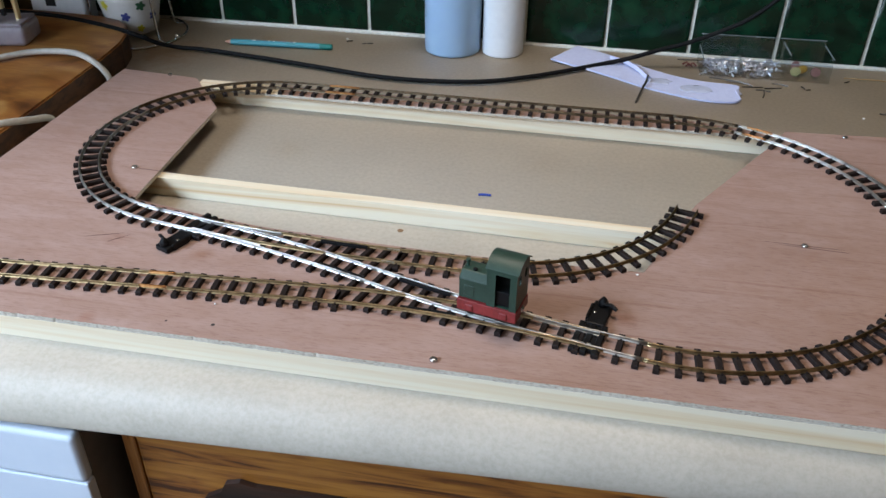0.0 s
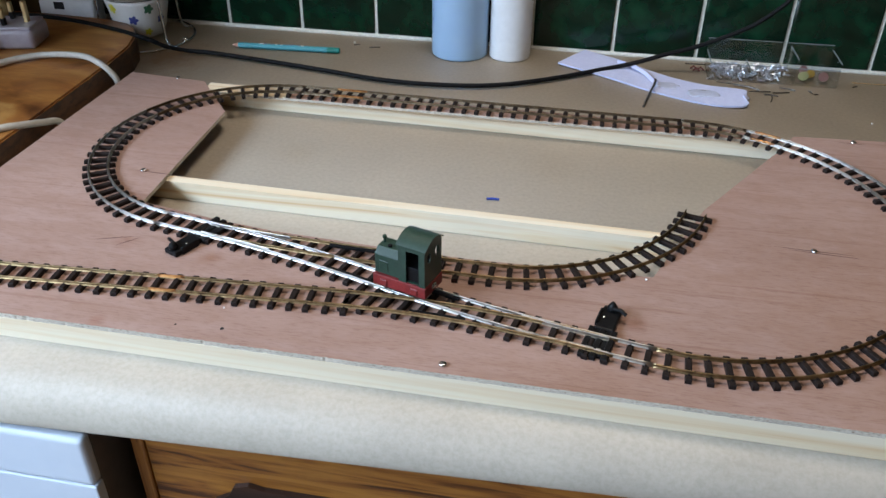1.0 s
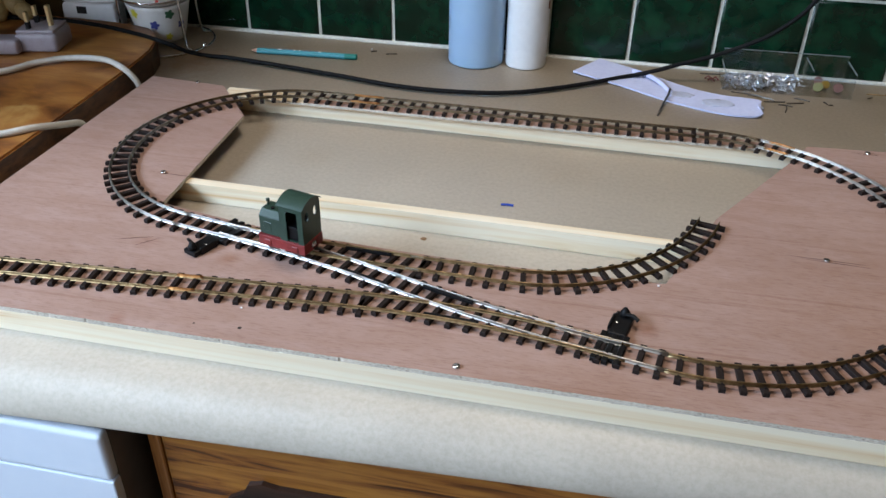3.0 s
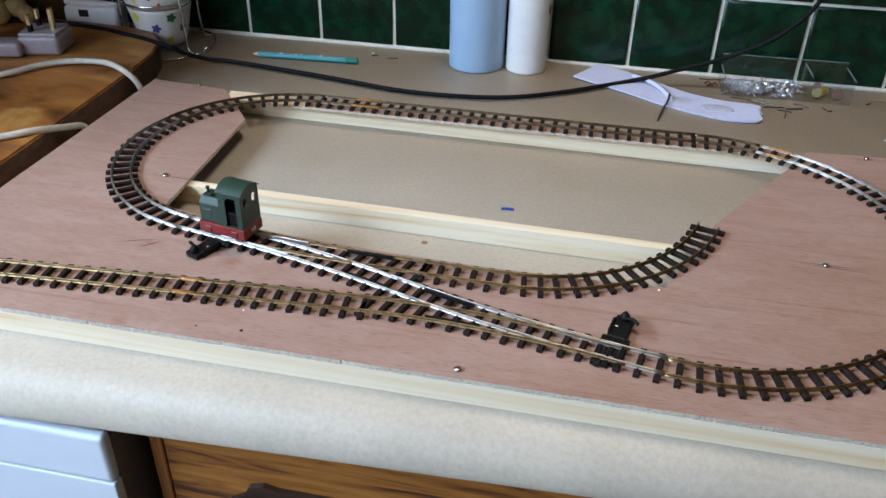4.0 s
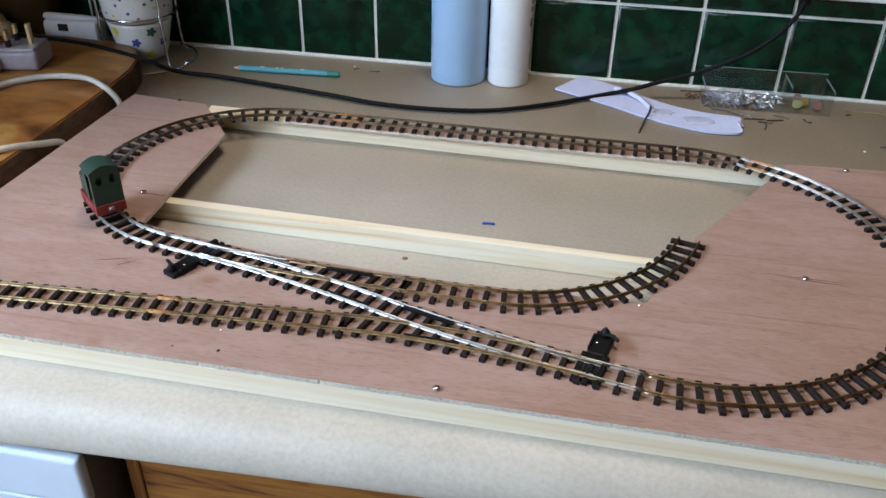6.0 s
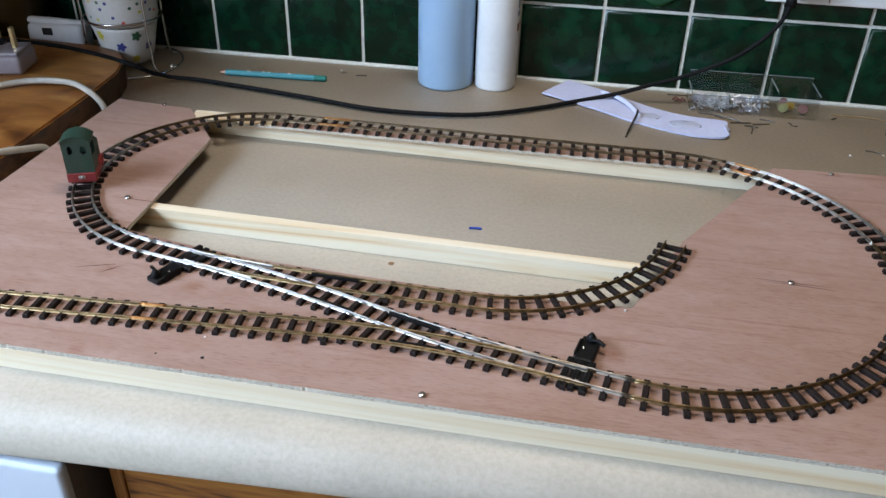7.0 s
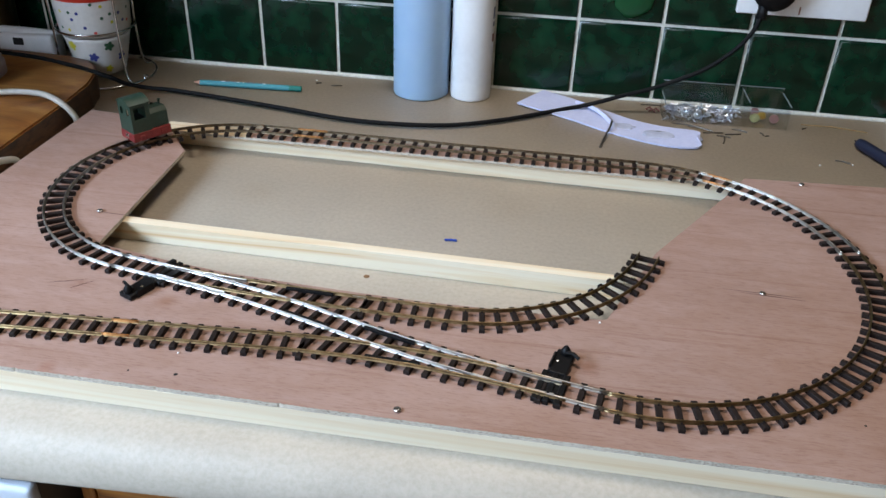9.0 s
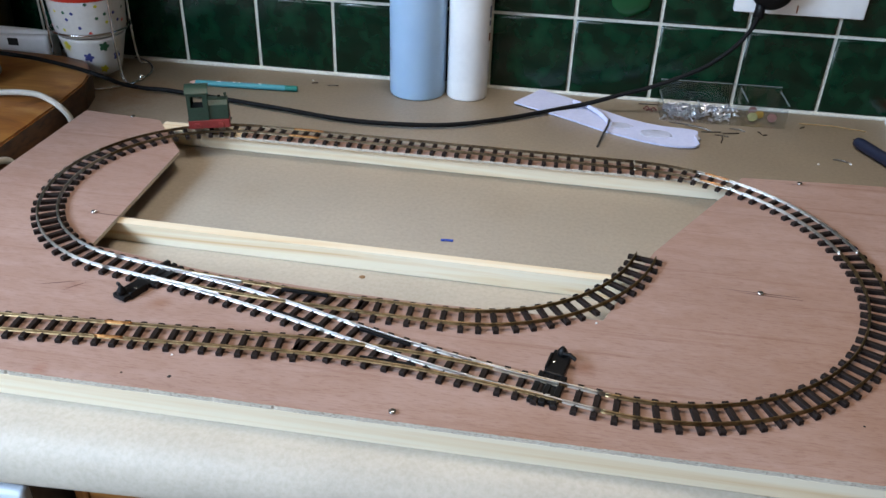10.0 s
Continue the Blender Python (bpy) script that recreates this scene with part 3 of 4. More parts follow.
# bright switch blades at the two toes
for P, x0, x1, off, th in ((LOWER, 0.104, 0.045, -GAUGE / 2 + .0016, loop_track), (SIDING, 0.104, 0.045, GAUGE / 2 - .0012, siding_track), (LOWER, -0.145, -0.208, GAUGE / 2 - .0016, loop_track), (SPUR, -0.208, -0.14, GAUGE / 2 - .0016, spur_track)):
    S = lengths(P)
    a, b = sorted((s_at_x(P, x0), s_at_x(P, x1)))
    Q = offset_line([at_s(P, S, a + (b - a) * i / 12)[0] for i in range(13)], off)
    part("switch_blade", rail_mesh(Q, w=0.0010), NICKEL, th, "bright steel switch blade")


def point_lever(x, y, rz):
    """A hand lever box beside a turnout: tie plate, housing, weight and stub lever."""
    t = base("point_lever", x, y, Z1, rz, "black plastic hand lever of a model turnout", "point lever", "turnout levers")
    bm = bx(-.0090, .0090, -.0125, .0150, 0, .0030, bevel=.0004, seg=1)
    for x in (-.0078, -.0002, .0072):
        box(bm, x - .0021, x + .0021, -.0160, .0150, 0, .0039, bevel=.0005, seg=1)
    part("tie_plate", bm, BLACK, t)
    bm = bx(-.0065, .0065, .0135, .040, 0, .0045, bevel=.0012)
    box(bm, -.0075, -.0055, .018, .034, 0, .0060, bevel=.0005, seg=1)
    part("housing", bm, BLACK, t)
    part("weight", lathe([(.0018, .004), (.0036, .0046), (.0038, .0066), (.0026, .0088), (.001, .0110)], 16, cy=.036), BLACK, t, smooth=True)
    part("lever", tube([(0.001, .034, .007), (.006, .033, .008), (.0105, .031, .0065)], .0014, 8), BLACK, t)
    part("drive_pin", lathe([(.0009, .002), (.0009, .0066)], 8, cy=-.010), BLACK, t)
    part("rivet", lathe([(.0011, .0044), (.0011, .0050), (.0006, .0052)], 10, cx=-.003, cy=.026), STEEL, t)
    return t


point_lever(0.1000, 0.3960, -13)
point_lever(-0.2050, 0.4745, 157)

# ---- locomotive ----
def locomotive():
    """A small bonnet diesel; x is forward, its foot is on the rail heads."""
    L, W = 0.0418, 0.0248
    t = base("locomotive", 0, 0, 0, 0, "small green bonneted model locomotive with a red frame", "locomotive")
    fr = bx(-L / 2, L / 2, -W / 2, W / 2, 0.0016, 0.0105, bevel=.0007)
    frame_ob = part("frame", fr, RED, t, "scuffed red frame")
    for i, x in enumerate((-0.012, 0.012)):
        for sy in (-1, 1):
            part("axle_box", bx(x - .0028, x + .0028, sy * W / 2 - .0008, sy * W / 2 + .0008, .0025, .0078, bevel=.0005, seg=1), RED, frame_ob)
            part("wheel", lathe([(.0030, -.0012), (.0052, -.001), (.0052, .001), (.0046, .0012)], 20), DARK_STEEL, t, m=pose(x, sy * GAUGE / 2, .0027, 90, 0, 0))
    for x, s in ((-L / 2, -1), (L / 2, 1)):
        bm = bx(x - .0004, x + .0004, -.0026, .0026, .0042, .0084, bevel=.0003, seg=1)
        box(bm, x + s * .0003 - .0012, x + s * .0003 + .0012, -.0016, .0016, .0050, .0076, bevel=.0004, seg=1)
        part("coupling_plate", bm, STEEL, frame_ob, "bright bare-metal coupling plate")
    # bonnet: chamfered shoulders
    bw, bh, b0, b1 = 0.0103, 0.0302, 0.0002, 0.0203
    prof = [(-bw, .0105), (bw, .0105), (bw, bh - .0042), (bw - .0048, bh), (-bw + .0048, bh), (-bw, bh - .0042)]
    bm = bmesh.new()
    e = [[bm.verts.new((x, y, z)) for y, z in prof] for x in (b0, b1)]
    for i in range(6):
        bm.faces.new((e[0][i], e[0][(i + 1) % 6], e[1][(i + 1) % 6], e[1][i]))
    bm.faces.new(e[0][::-1])
    bm.faces.new(e[1])
    bmesh.ops.recalc_face_normals(bm, faces=bm.faces[:])
    bmesh.ops.bevel(bm, geom=bm.edges[:], offset=.0005, segments=1, affect="EDGES")
    bon = part("bonnet", bm, GREEN, t)
    for sy in (-1, 1):
        part("side_panel", bx(.0095, .0165, sy * bw - .0003, sy * bw + .0003, .0135, .0215, bevel=.0002, seg=1), GREEN, bon)
    part("radiator", bx(b1 - .0002, b1 + .0006, -.0075, .0075, .0125, .0235, bevel=.0003, seg=1), BLACK, bon)
    part("exhaust_stack", lathe([(.0009, bh - .0005), (.0009, bh + .003), (.0015, bh + .0032), (.0015, bh + .0050)], 12, cx=.0180), GREEN, bon)
    part("filler_cap", lathe([(.0016, bh - .0004), (.0016, bh + .0012), (.0010, bh + .0015)], 12, cx=.0115, cy=.0035), BLACK, bon)
    # cab: side walls with door openings, end walls with windows, arched roof
    c0, c1, cw, ch, th = -0.0202, 0.0003, 0.0119, 0.0396, 0.0009
    cab = part("cab", bx(c0 + .001, c1 - .001, -cw + .001, cw - .001, .0100, .0112), GREEN, t)
    for sy in (-1, 1):
        y0, y1 = sorted((sy * cw, sy * (cw - th)))
        x0, x1, sill = (c0 + .0046, c1 - .0060, .0106) if sy > 0 else (c0 + .0035, c1 - .0048, .0245)
        bm = bx(c0, x0, y0, y1, .0105, ch)
        box(bm, x1, c1, y0, y1, .0105, ch)
        box(bm, x0, x1, y0, y1, ch - .0030, ch)
        if sy < 0:
            box(bm, x0, x1, y0, y1, .0105, sill)
        part("cab_side", bm, GREEN, cab)
    sag = 0.0052

    def roof_z(y, z):
        return z + sag * (1 - (y / (cw + .0008)) ** 2)

    for x0, name in ((c0, "rear_wall"), (c1 - th, "front_wall")):
        bm = bmesh.new()
        # one sheet under an arched head, pierced by two oval panes
        e, z0, zc, n = cw - th, .0105, .0322, 24
        for sy in (-1, 1):
            mid, hw, hh = sy * .0056, .0026, .0040
            inner, outer = [], []
            for k in range(n):
                c, d = math.cos(2 * math.pi * k / n), math.sin(2 * math.pi * k / n)
                q = max(abs(c), abs(d))
                y = mid + c / q * (e - .0056 if c * sy > 0 else .0056)
                z = zc + d / q * ((roof_z(y, ch) - zc) if d > 0 else zc - z0)
                inner.append(bm.verts.new((x0, mid + hw * c, zc + hh * d)))
                outer.append(bm.verts.new((x0, y, z)))
            for k in range(n):
                bm.faces.new((inner[k], inner[(k + 1) % n], outer[(k + 1) % n], outer[k]))
        bmesh.ops.remove_doubles(bm, verts=bm.verts[:], dist=1e-6)
        q = bmesh.ops.extrude_face_region(bm, geom=bm.faces[:])
        bmesh.ops.translate(bm, verts=[v for v in q["geom"] if isinstance(v, bmesh.types.BMVert)], vec=(th, 0, 0))
        bmesh.ops.recalc_face_normals(bm, faces=bm.faces[:])
        part(name, bm, GREEN, cab)
    bm = bmesh.new()
    n, ov = 16, .0012
    rows = []
    for x in (c0 - ov, c1 + ov):
        for dz in (0, .0009):
            rows.append([bm.verts.new((x, y, roof_z(y, ch) + dz)) for y in ((-cw - .0009) + (2 * cw + .0018) * k / n for k in range(n + 1))])
    for a, b in ((0, 2), (2, 3), (3, 1), (1, 0)):
        for k in range(n):
            bm.faces.new((rows[a][k], rows[a][k + 1], rows[b][k + 1], rows[b][k]))
    for k in (0, n):
        bm.faces.new((rows[0][k], rows[2][k], rows[3][k], rows[1][k]))
    bmesh.ops.recalc_face_normals(bm, faces=bm.faces[:])
    part("cab_roof", bm, GREEN, cab, "arched green roof", smooth=False)
    # Black block added to darken the lower inside of the cab.
    part("cab_dark_fill", bx(-.0170, -.0015, -.0098, .0098, .0113, .0228, bevel=.0008), BLACK, cab)
    return t


loco = locomotive()


# ---- units under the worktop ----
def appliance():
    t = base("washing_machine", -0.539, 0.303, FLOOR_Z, 0, "white enamelled washing machine under the worktop", "appliance")
    w, h = 0.309, -0.0405 - FLOOR_Z
    # The side panel's grey-brown holds the shade of the narrow gap.
    side = surface("shaded_side_panel", [(0.3, (0.15, 0.13, 0.12)), (0.7, (0.19, 0.165, 0.15))], 0.5, 60, 8, bumps=0.05)
    part("cabinet_body", bx(-w + .001, w - .001, 0.0085, 0.55, 0, h - .004, bevel=.002, seg=1), side, t, "side panel coloured dark for the shade in the gap")
    part("control_panel", bx(-w, w, 0, 0.0105, h - .0450, h, bevel=.0040, seg=4), APPLIANCE, t)
    part("front_panel", bx(-w, w, 0.0004, 0.0095, .06, h - .0457, bevel=.0012, seg=2), APPLIANCE, t)
    part("seam", bx(-w + .003, w - .003, 0.003, 0.009, h - .0470, h - .0435), SMOKE, t)
    return t


appliance()


def drawer_unit():
    t = base("kitchen_cabinet", 0, 0.333, FLOOR_Z, 0, "varnished oak kitchen cabinet with a carved drawer front", "cabinet")
    h = -0.0385 - FLOOR_Z
    part("carcass", bx(-0.214, 0.85, 0.02, 0.60, 0, h, bevel=.001, seg=1), OAK_UP, t)
    d = part("drawer_front", bx(-0.2058, 0.36, 0, 0.02, h - .19, h - .0075, bevel=.002), OAK, t)
    part("stile", bx(-0.216, -0.2065, -.001, 0.02, 0.1, h - .001, bevel=.001, seg=1), OAK_UP, t)
    part("rail", bx(-0.2058, 0.60, -.001, 0.02, h - .007, h - .001, bevel=.001, seg=1), OAK, t)
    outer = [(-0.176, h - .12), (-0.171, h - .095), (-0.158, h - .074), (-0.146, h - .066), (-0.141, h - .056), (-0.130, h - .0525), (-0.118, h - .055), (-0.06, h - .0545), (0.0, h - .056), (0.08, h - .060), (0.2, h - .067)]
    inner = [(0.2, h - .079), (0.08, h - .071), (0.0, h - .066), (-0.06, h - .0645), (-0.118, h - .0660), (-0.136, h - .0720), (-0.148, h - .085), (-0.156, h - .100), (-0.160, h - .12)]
    part("moulding", prism(outer + inner, 0.0002, .0045), OAK_GROOVE, d, "carved moulding with its groove shade put into the colour", m=pose(0, 0, 0, 90, 0, 0))
    part("raised_panel", prism([(-0.155, h - .18), (0.2, h - .18), (0.2, h - .078), (-0.12, h - .070), (-0.14, h - .073), (-0.153, h - .09)], 0, .004), OAK, d, m=pose(0, 0, 0, 90, 0, 0))
    return t


drawer_unit()

# ---- chopping board corner ----
def chopping_board():
    t = base("chopping_board", 0, 0, 0, 0, "thick brown oiled wooden chopping board", "chopping board")
    pts = [(-0.447, 0.28), (-0.451, 0.62), (-0.455, 0.765), (-0.460, 0.822), (-0.470, 0.855), (-0.484, 0.880), (-0.501, 0.896), (-0.533, 0.905), (-0.60, 0.910), (-0.79, 0.913), (-0.79, 0.28)]
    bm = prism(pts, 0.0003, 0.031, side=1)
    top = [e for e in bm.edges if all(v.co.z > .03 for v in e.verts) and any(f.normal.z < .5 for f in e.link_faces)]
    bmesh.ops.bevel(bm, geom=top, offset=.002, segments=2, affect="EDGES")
    part("board", bm, (BOARD, BOARD_SHADED_SIDE), t)
    return t


chopping_board()
BT = 0.031


def mains_plug():
    """A moulded plug lying on its back, pins up."""
    t = base("mains_plug", -0.584, 0.803, BT, 12, "old white three-pin mains plug lying pins up", "plug")
    body = part("plug_body", bx(-.0255, .024, -.0235, .024, 0, .0235, bevel=.006, seg=4), PINKISH, t, smooth=True)
    part("plug_cover", bx(-.023, .0215, -.021, .0215, .0225, .0262, bevel=.0018, seg=2), PINKISH, t)
    part("cord_grip", bx(-.050, -.018, -.034, -.008, .001, .0185, bevel=.004, seg=3), PINKISH, t, smooth=True)
    part("earth_pin", bx(.009, .0135, -.003, .004, .0255, .050, bevel=.0006, seg=1), BRASS, t)
    for y in (-.013, .011):
        pin = part("pin", bx(-.0115, -.0075, y - .003, y + .003, .034, .046, bevel=.0006, seg=1), BRASS, t)
        part("sleeve", bx(-.0116, -.0074, y - .0031, y + .0031, .0255, .0342), BLACK, pin)
    return t


mains_plug()


def adaptor():
    t = base("power_adaptor", -0.617, 0.947, 0.0003, 3, "white plastic adaptor with a small dark socket behind the board", "adaptor")
    part("casing", bx(-.080, .045, -.015, .016, 0, .043, bevel=.005, seg=3), WHITE, t, smooth=True)
    part("socket_opening", bx(-.009, .005, -.0156, -.0142, .029, .0385, bevel=.0005, seg=1), SMOKE, t)
    part("handle_arm", tube(smooth_line([(-.092, -.010, .040), (-.07, -.012, .0465), (-.03, -.010, .0475), (.01, -.004, .045), (.04, .002, .041)], 6), .0045, 10), WHITE, t, smooth=True)
    return t


adaptor()


def root():
    t = base("ginger_root", -0.70, 0.875, BT, 20, "knobbly pale yellow ginger root on the board", "root")
    bm = bmesh.new()
    for x, y, z, r in ((0, 0, .016, .017), (.022, .006, .020, .014), (.036, -.008, .014, .012), (-.018, .010, .015, .013), (.02, .018, .013, .012)):
        q = bmesh.ops.create_icosphere(bm, subdivisions=2, radius=r)
        for v in q["verts"]:
            v.co += v.co.normalized() * noise.noise(v.co * 90) * .003
            v.co += Vector((x, y, z))
    part("root_body", bm, WAX, t, smooth=True)


root()


def cable(name, pts, r, material, label, category="cable"):
    t = base(name, 0, 0, 0, 0, label, category)
    part("sheath", tube(smooth_line(pts, 10), r, 10), material, t, smooth=True)
    return t


cable("white_cable", [(-0.70, 0.64, BT + .004), (-0.62, 0.680, BT + .004), (-0.575, 0.709, BT + .005), (-0.555, 0.741, BT + .005), (-0.526, 0.761, BT + .006), (-0.483, 0.761, BT + .008), (-0.455, 0.752, BT + .004), (-0.4420, 0.752, .0225), (-0.4405, 0.757, .008), (-0.4420, 0.770, .0036), (-0.448, 0.80, .0036)], .0034, CREAM, "white mains cable looping over the chopping board")
cable("cream_cable", [(-0.75, 0.47, BT + .0036), (-0.60, 0.515, BT + .0036), (-0.530, 0.543, BT + .0036), (-0.481, 0.568, BT + .0036), (-0.458, 0.590, BT + .003), (-0.4440, 0.622, .0255), (-0.4405, 0.640, .0190), (-0.4405, 0.650, .0060), (-0.4430, 0.668, .0036), (-0.446, 0.70, .0036)], .0034, CREAM, "grubby cream cable running off the board")
cable("black_cable", [(-0.785, 0.872, BT + .003), (-0.688, 0.882, BT + .003), (-0.634, 0.889, BT + .003), (-0.564, 0.882, BT + .003), (-0.497, 0.862, BT + .003), (-0.468, 0.850, BT + .003), (-0.450, 0.853, .0275), (-0.438, 0.866, .016), (-0.420, 0.883, .0060), (-0.389, 0.887, .0042), (-0.311, 0.875, .0042), (-0.235, 0.861, .0042), (-0.164, 0.847, .0042), (-0.098, 0.846, .0042), (-0.033, 0.858, .0042), (0.029, 0.891, .0042), (0.095, 0.937, .005), (0.128, 0.945, .012), (0.161, 0.952, .022), (0.193, 0.956, .032), (0.225, 0.958, .046), (0.255, 0.958, .063), (0.282, 0.957, .088), (0.296, 0.955, .110), (0.301, 0.955, .126)], .0026, RUBBER, "black mains cable draped across the worktop to a socket")


# ---- socket and its plug ----
def socket():
    t = base("wall_socket", 0.352, WALL - .004, 0.165, 0, "white double wall socket with one black plug in it", "socket")
    part("faceplate", bx(-.073, .073, -.0095, .0, -.043, .043, bevel=.002, seg=3), WHITE, t, smooth=True)
    for cx in (-.036, .036):
        for dx, dz, w, h in ((0, .006, .002, .0042), (-.0111, -.0145, .0034, .002), (.0111, -.0145, .0034, .002)):
            part("pin_hole", bx(cx + dx - w, cx + dx + w, -.0099, -.0085, dz - h, dz + h), SMOKE, t)
        part("switch", bx(cx - .006, cx + .006, -.0122, -.0093, .019, .034, bevel=.001, seg=2), WHITE, t)
    part("stain", bx(-.0035, -.002, -.0098, -.009, -.040, -.031), LABEL_BROWN, t)


socket()


def black_plug():
    t = base("black_mains_plug", 0.314, WALL - .0135, 0.162, 0, "black mains plug pushed into the wall socket", "plug")
    bm = lathe([(.021, 0), (.0245, .004), (.0245, .020), (.021, .027), (.012, .029)], 28)
    part("plug_body", bm, BLACK, t, smooth=True, m=pose(0, 0, -.006, 90, 0, 0))
    part("cord_boot", tube([(-.012, -.027, -.038), (-.010, -.020, -.026), (-.004, -.016, -.016)], .006, 10), BLACK, t, smooth=True)


black_plug()


def embossed_tile():
    t = base("tile_relief", 0.156, WALL - .0045, 0.143, 0, "raised green glazed fruit motif on a wall tile", "tile relief")
    bm = bmesh.new()
    for x, z, a, b in ((0.004, -0.012, .024, .026), (-.022, -.004, .010, .018), (.026, .006, .011, .016), (0, .018, .014, .012)):
        q = bmesh.ops.create_icosphere(bm, subdivisions=3, radius=1)
        for v in q["verts"]:
            n = noise.noise(v.co * 2.3 + Vector((x * 90, 0, z * 50)))
            v.co = Vector((x + v.co.x * a * (1 + .18 * n), v.co.y * .006, z + v.co.z * b * (1 + .18 * n)))
    part("motif", bm, plain("pale_green_glaze", (0.010, 0.075, 0.026), 0.22), t, smooth=True)


embossed_tile()

# ---- pots in a wire stand ----
POT = (-0.506, 0.934)


def pot_stand():
    t = base("wire_stand", POT[0], POT[1], 0, 0, "chrome wire stand holding two stacked pots", "stand")

    def ring(r, z, wr=.0014, n=48):
        return tube([(r * math.cos(2 * math.pi * i / n), r * math.sin(2 * math.pi * i / n), z) for i in range(n)], wr, 8, closed=True)

    part("foot_ring", ring(.0655, .0018, .0016), CHROME, t, smooth=True)
    part("upper_ring", ring(.0475, .064), CHROME, t, smooth=True)
    part("top_ring", ring(.0500, .150), CHROME, t, smooth=True)
    for a in (-30, 45, 130, 213):
        c, s = math.cos(radians(a)), math.sin(radians(a))
        part("upright", tube(smooth_line([(.0640 * c, .0640 * s, .003), (.053 * c, .052 * s, .010), (.0495 * c, .0495 * s, .064), (.0520 * c, .0520 * s, .150)], 6), .0015, 8), CHROME, t, smooth=True)
    part("ball_foot", lathe([(.001, 0), (.0032, .0016), (.004, .004), (.0032, .0064), (.001, .008)], 14, cx=.0640, cy=-.012), CHROME, t, smooth=True)


pot_stand()


def spot(owner, material, a, z, r, size):
    """One painted flower, or a round dot when small, laid round the pot's wall."""
    n, a = (30, radians(a)) if size > .004 else (10, radians(a))
    bm = bmesh.new()

    def on_wall(u, v, lift):
        q = r + v * .2 + lift
        return bm.verts.new((q * math.cos(a + u / r), q * math.sin(a + u / r), z + v))

    petals = [size * ((.58 + .42 * abs(math.cos(2.5 * 2 * math.pi * k / n))) if n == 30 else 1) for k in range(n)]
    rim = [on_wall(q * math.cos(2 * math.pi * k / n), q * math.sin(2 * math.pi * k / n), .0004) for k, q in enumerate(petals)]
    mid = on_wall(0, 0, .0007)
    for k in range(n):
        bm.faces.new((rim[k], rim[(k + 1) % n], mid))
    part("painted_flower" if n == 30 else "painted_dot", bm, material, owner)


def spots(bm_r, z, mats, count, size, seed, owner):
    rng = random.Random(seed)
    for i in range(count):
        zz = z + rng.uniform(-.010, .010)
        spot(owner, mats[i % len(mats)], 360 * (i + rng.uniform(-.25, .25)) / count, zz, bm_r(zz), size)


def pot(z, prof, label):
    t = base("ceramic_pot", POT[0], POT[1], z, 0, label, "pot", "stacked pots")
    part("pot_body", lathe(prof, 48), CERAMIC, t, smooth=True)
    return t


low = pot(.006, [(.024, 0), (.0285, .002), (.032, .012), (.0395, .045), (.0408, .050), (.0395, .0505), (.036, .045)], "white ceramic pot with large painted flowers")
for m, a, z, size in ((SPOT_YELLOW, -112, .041, .0066), (SPOT_GREEN, -42, .040, .0066), (SPOT_BLUE, -73, .027, .0062), (SPOT_YELLOW, -46, .010, .005), (SPOT_GREEN, -140, .020, .006), (SPOT_BLUE, -15, .024, .006), (SPOT_YELLOW, 60, .03, .006), (SPOT_BLUE, 130, .03, .006)):
    spot(low, m, a, z, .032 + (z - .012) * .227, size)
high = pot(.057, [(.036, 0), (.0412, .001), (.0432, .008), (.0455, .037), (.0470, .067), (.0475, .092), (.0453, .0925), (.042, .067)], "white spotted ceramic pot with a red band")
part("rim_band", lathe([(.0462, .0465), (.0470, .047), (.0475, .0565), (.0467, .057)], 48), SPOT_RED, high, "red painted band", smooth=True)
spots(lambda z: .0432 + (z - .008) * .079, .018, (SPOT_RED, SPOT_GREEN, SPOT_YELLOW, SPOT_BLUE, SPOT_BLUE), 24, .0021, 9, high)
spots(lambda z: .0432 + (z - .008) * .079, .034, (SPOT_GREEN, SPOT_BLUE, SPOT_GREEN, SPOT_YELLOW), 22, .0021, 11, high)


def storage_crock():
    t = base("storage_crock", -0.68, 0.955, 0.0, 0, "dark brown glazed crock in the worktop corner", "crock")
    part("crock_body", lathe([(.035, 0), (.042, .01), (.045, .10), (.040, .17), (.036, .18), (.03, .175)], 32), plain("brown_glaze", (0.06, 0.035, 0.012), 0.3), t, smooth=True)


storage_crock()

# ---- bottles ----
def bottle(x, y, r, h, material, label, cap, lab=None):
    t = base("bottle", x, y, 0, 0, label, "bottle", "bottles by the tiles")
    part("bottle_body", lathe([(r * .94, 0), (r * .985, .0010), (r, .0035), (r, h * .8), (r * .9, h * .87), (r * .45, h * .93), (r * .42, h)], 48), material, t, smooth=True)
    part("cap", lathe([(r * .5, h - .012), (r * .5, h + .012), (r * .4, h + .015)], 24), cap, t)
    return t


b1 = bottle(-0.0908, 0.9648, 0.0350, 0.24, FROSTED, "pale blue translucent plastic bottle", WHITE)
for z, w in ((.052, .0022), (.058, .0022)):
    part("print_mark", lathe([(.0352, z - .001), (.0352, z + .001)], 6), FROSTED, b1)
b2 = bottle(-0.0279, 0.9675, 0.0256, 0.23, WHITE, "plain white plastic bottle with a side label", WHITE)
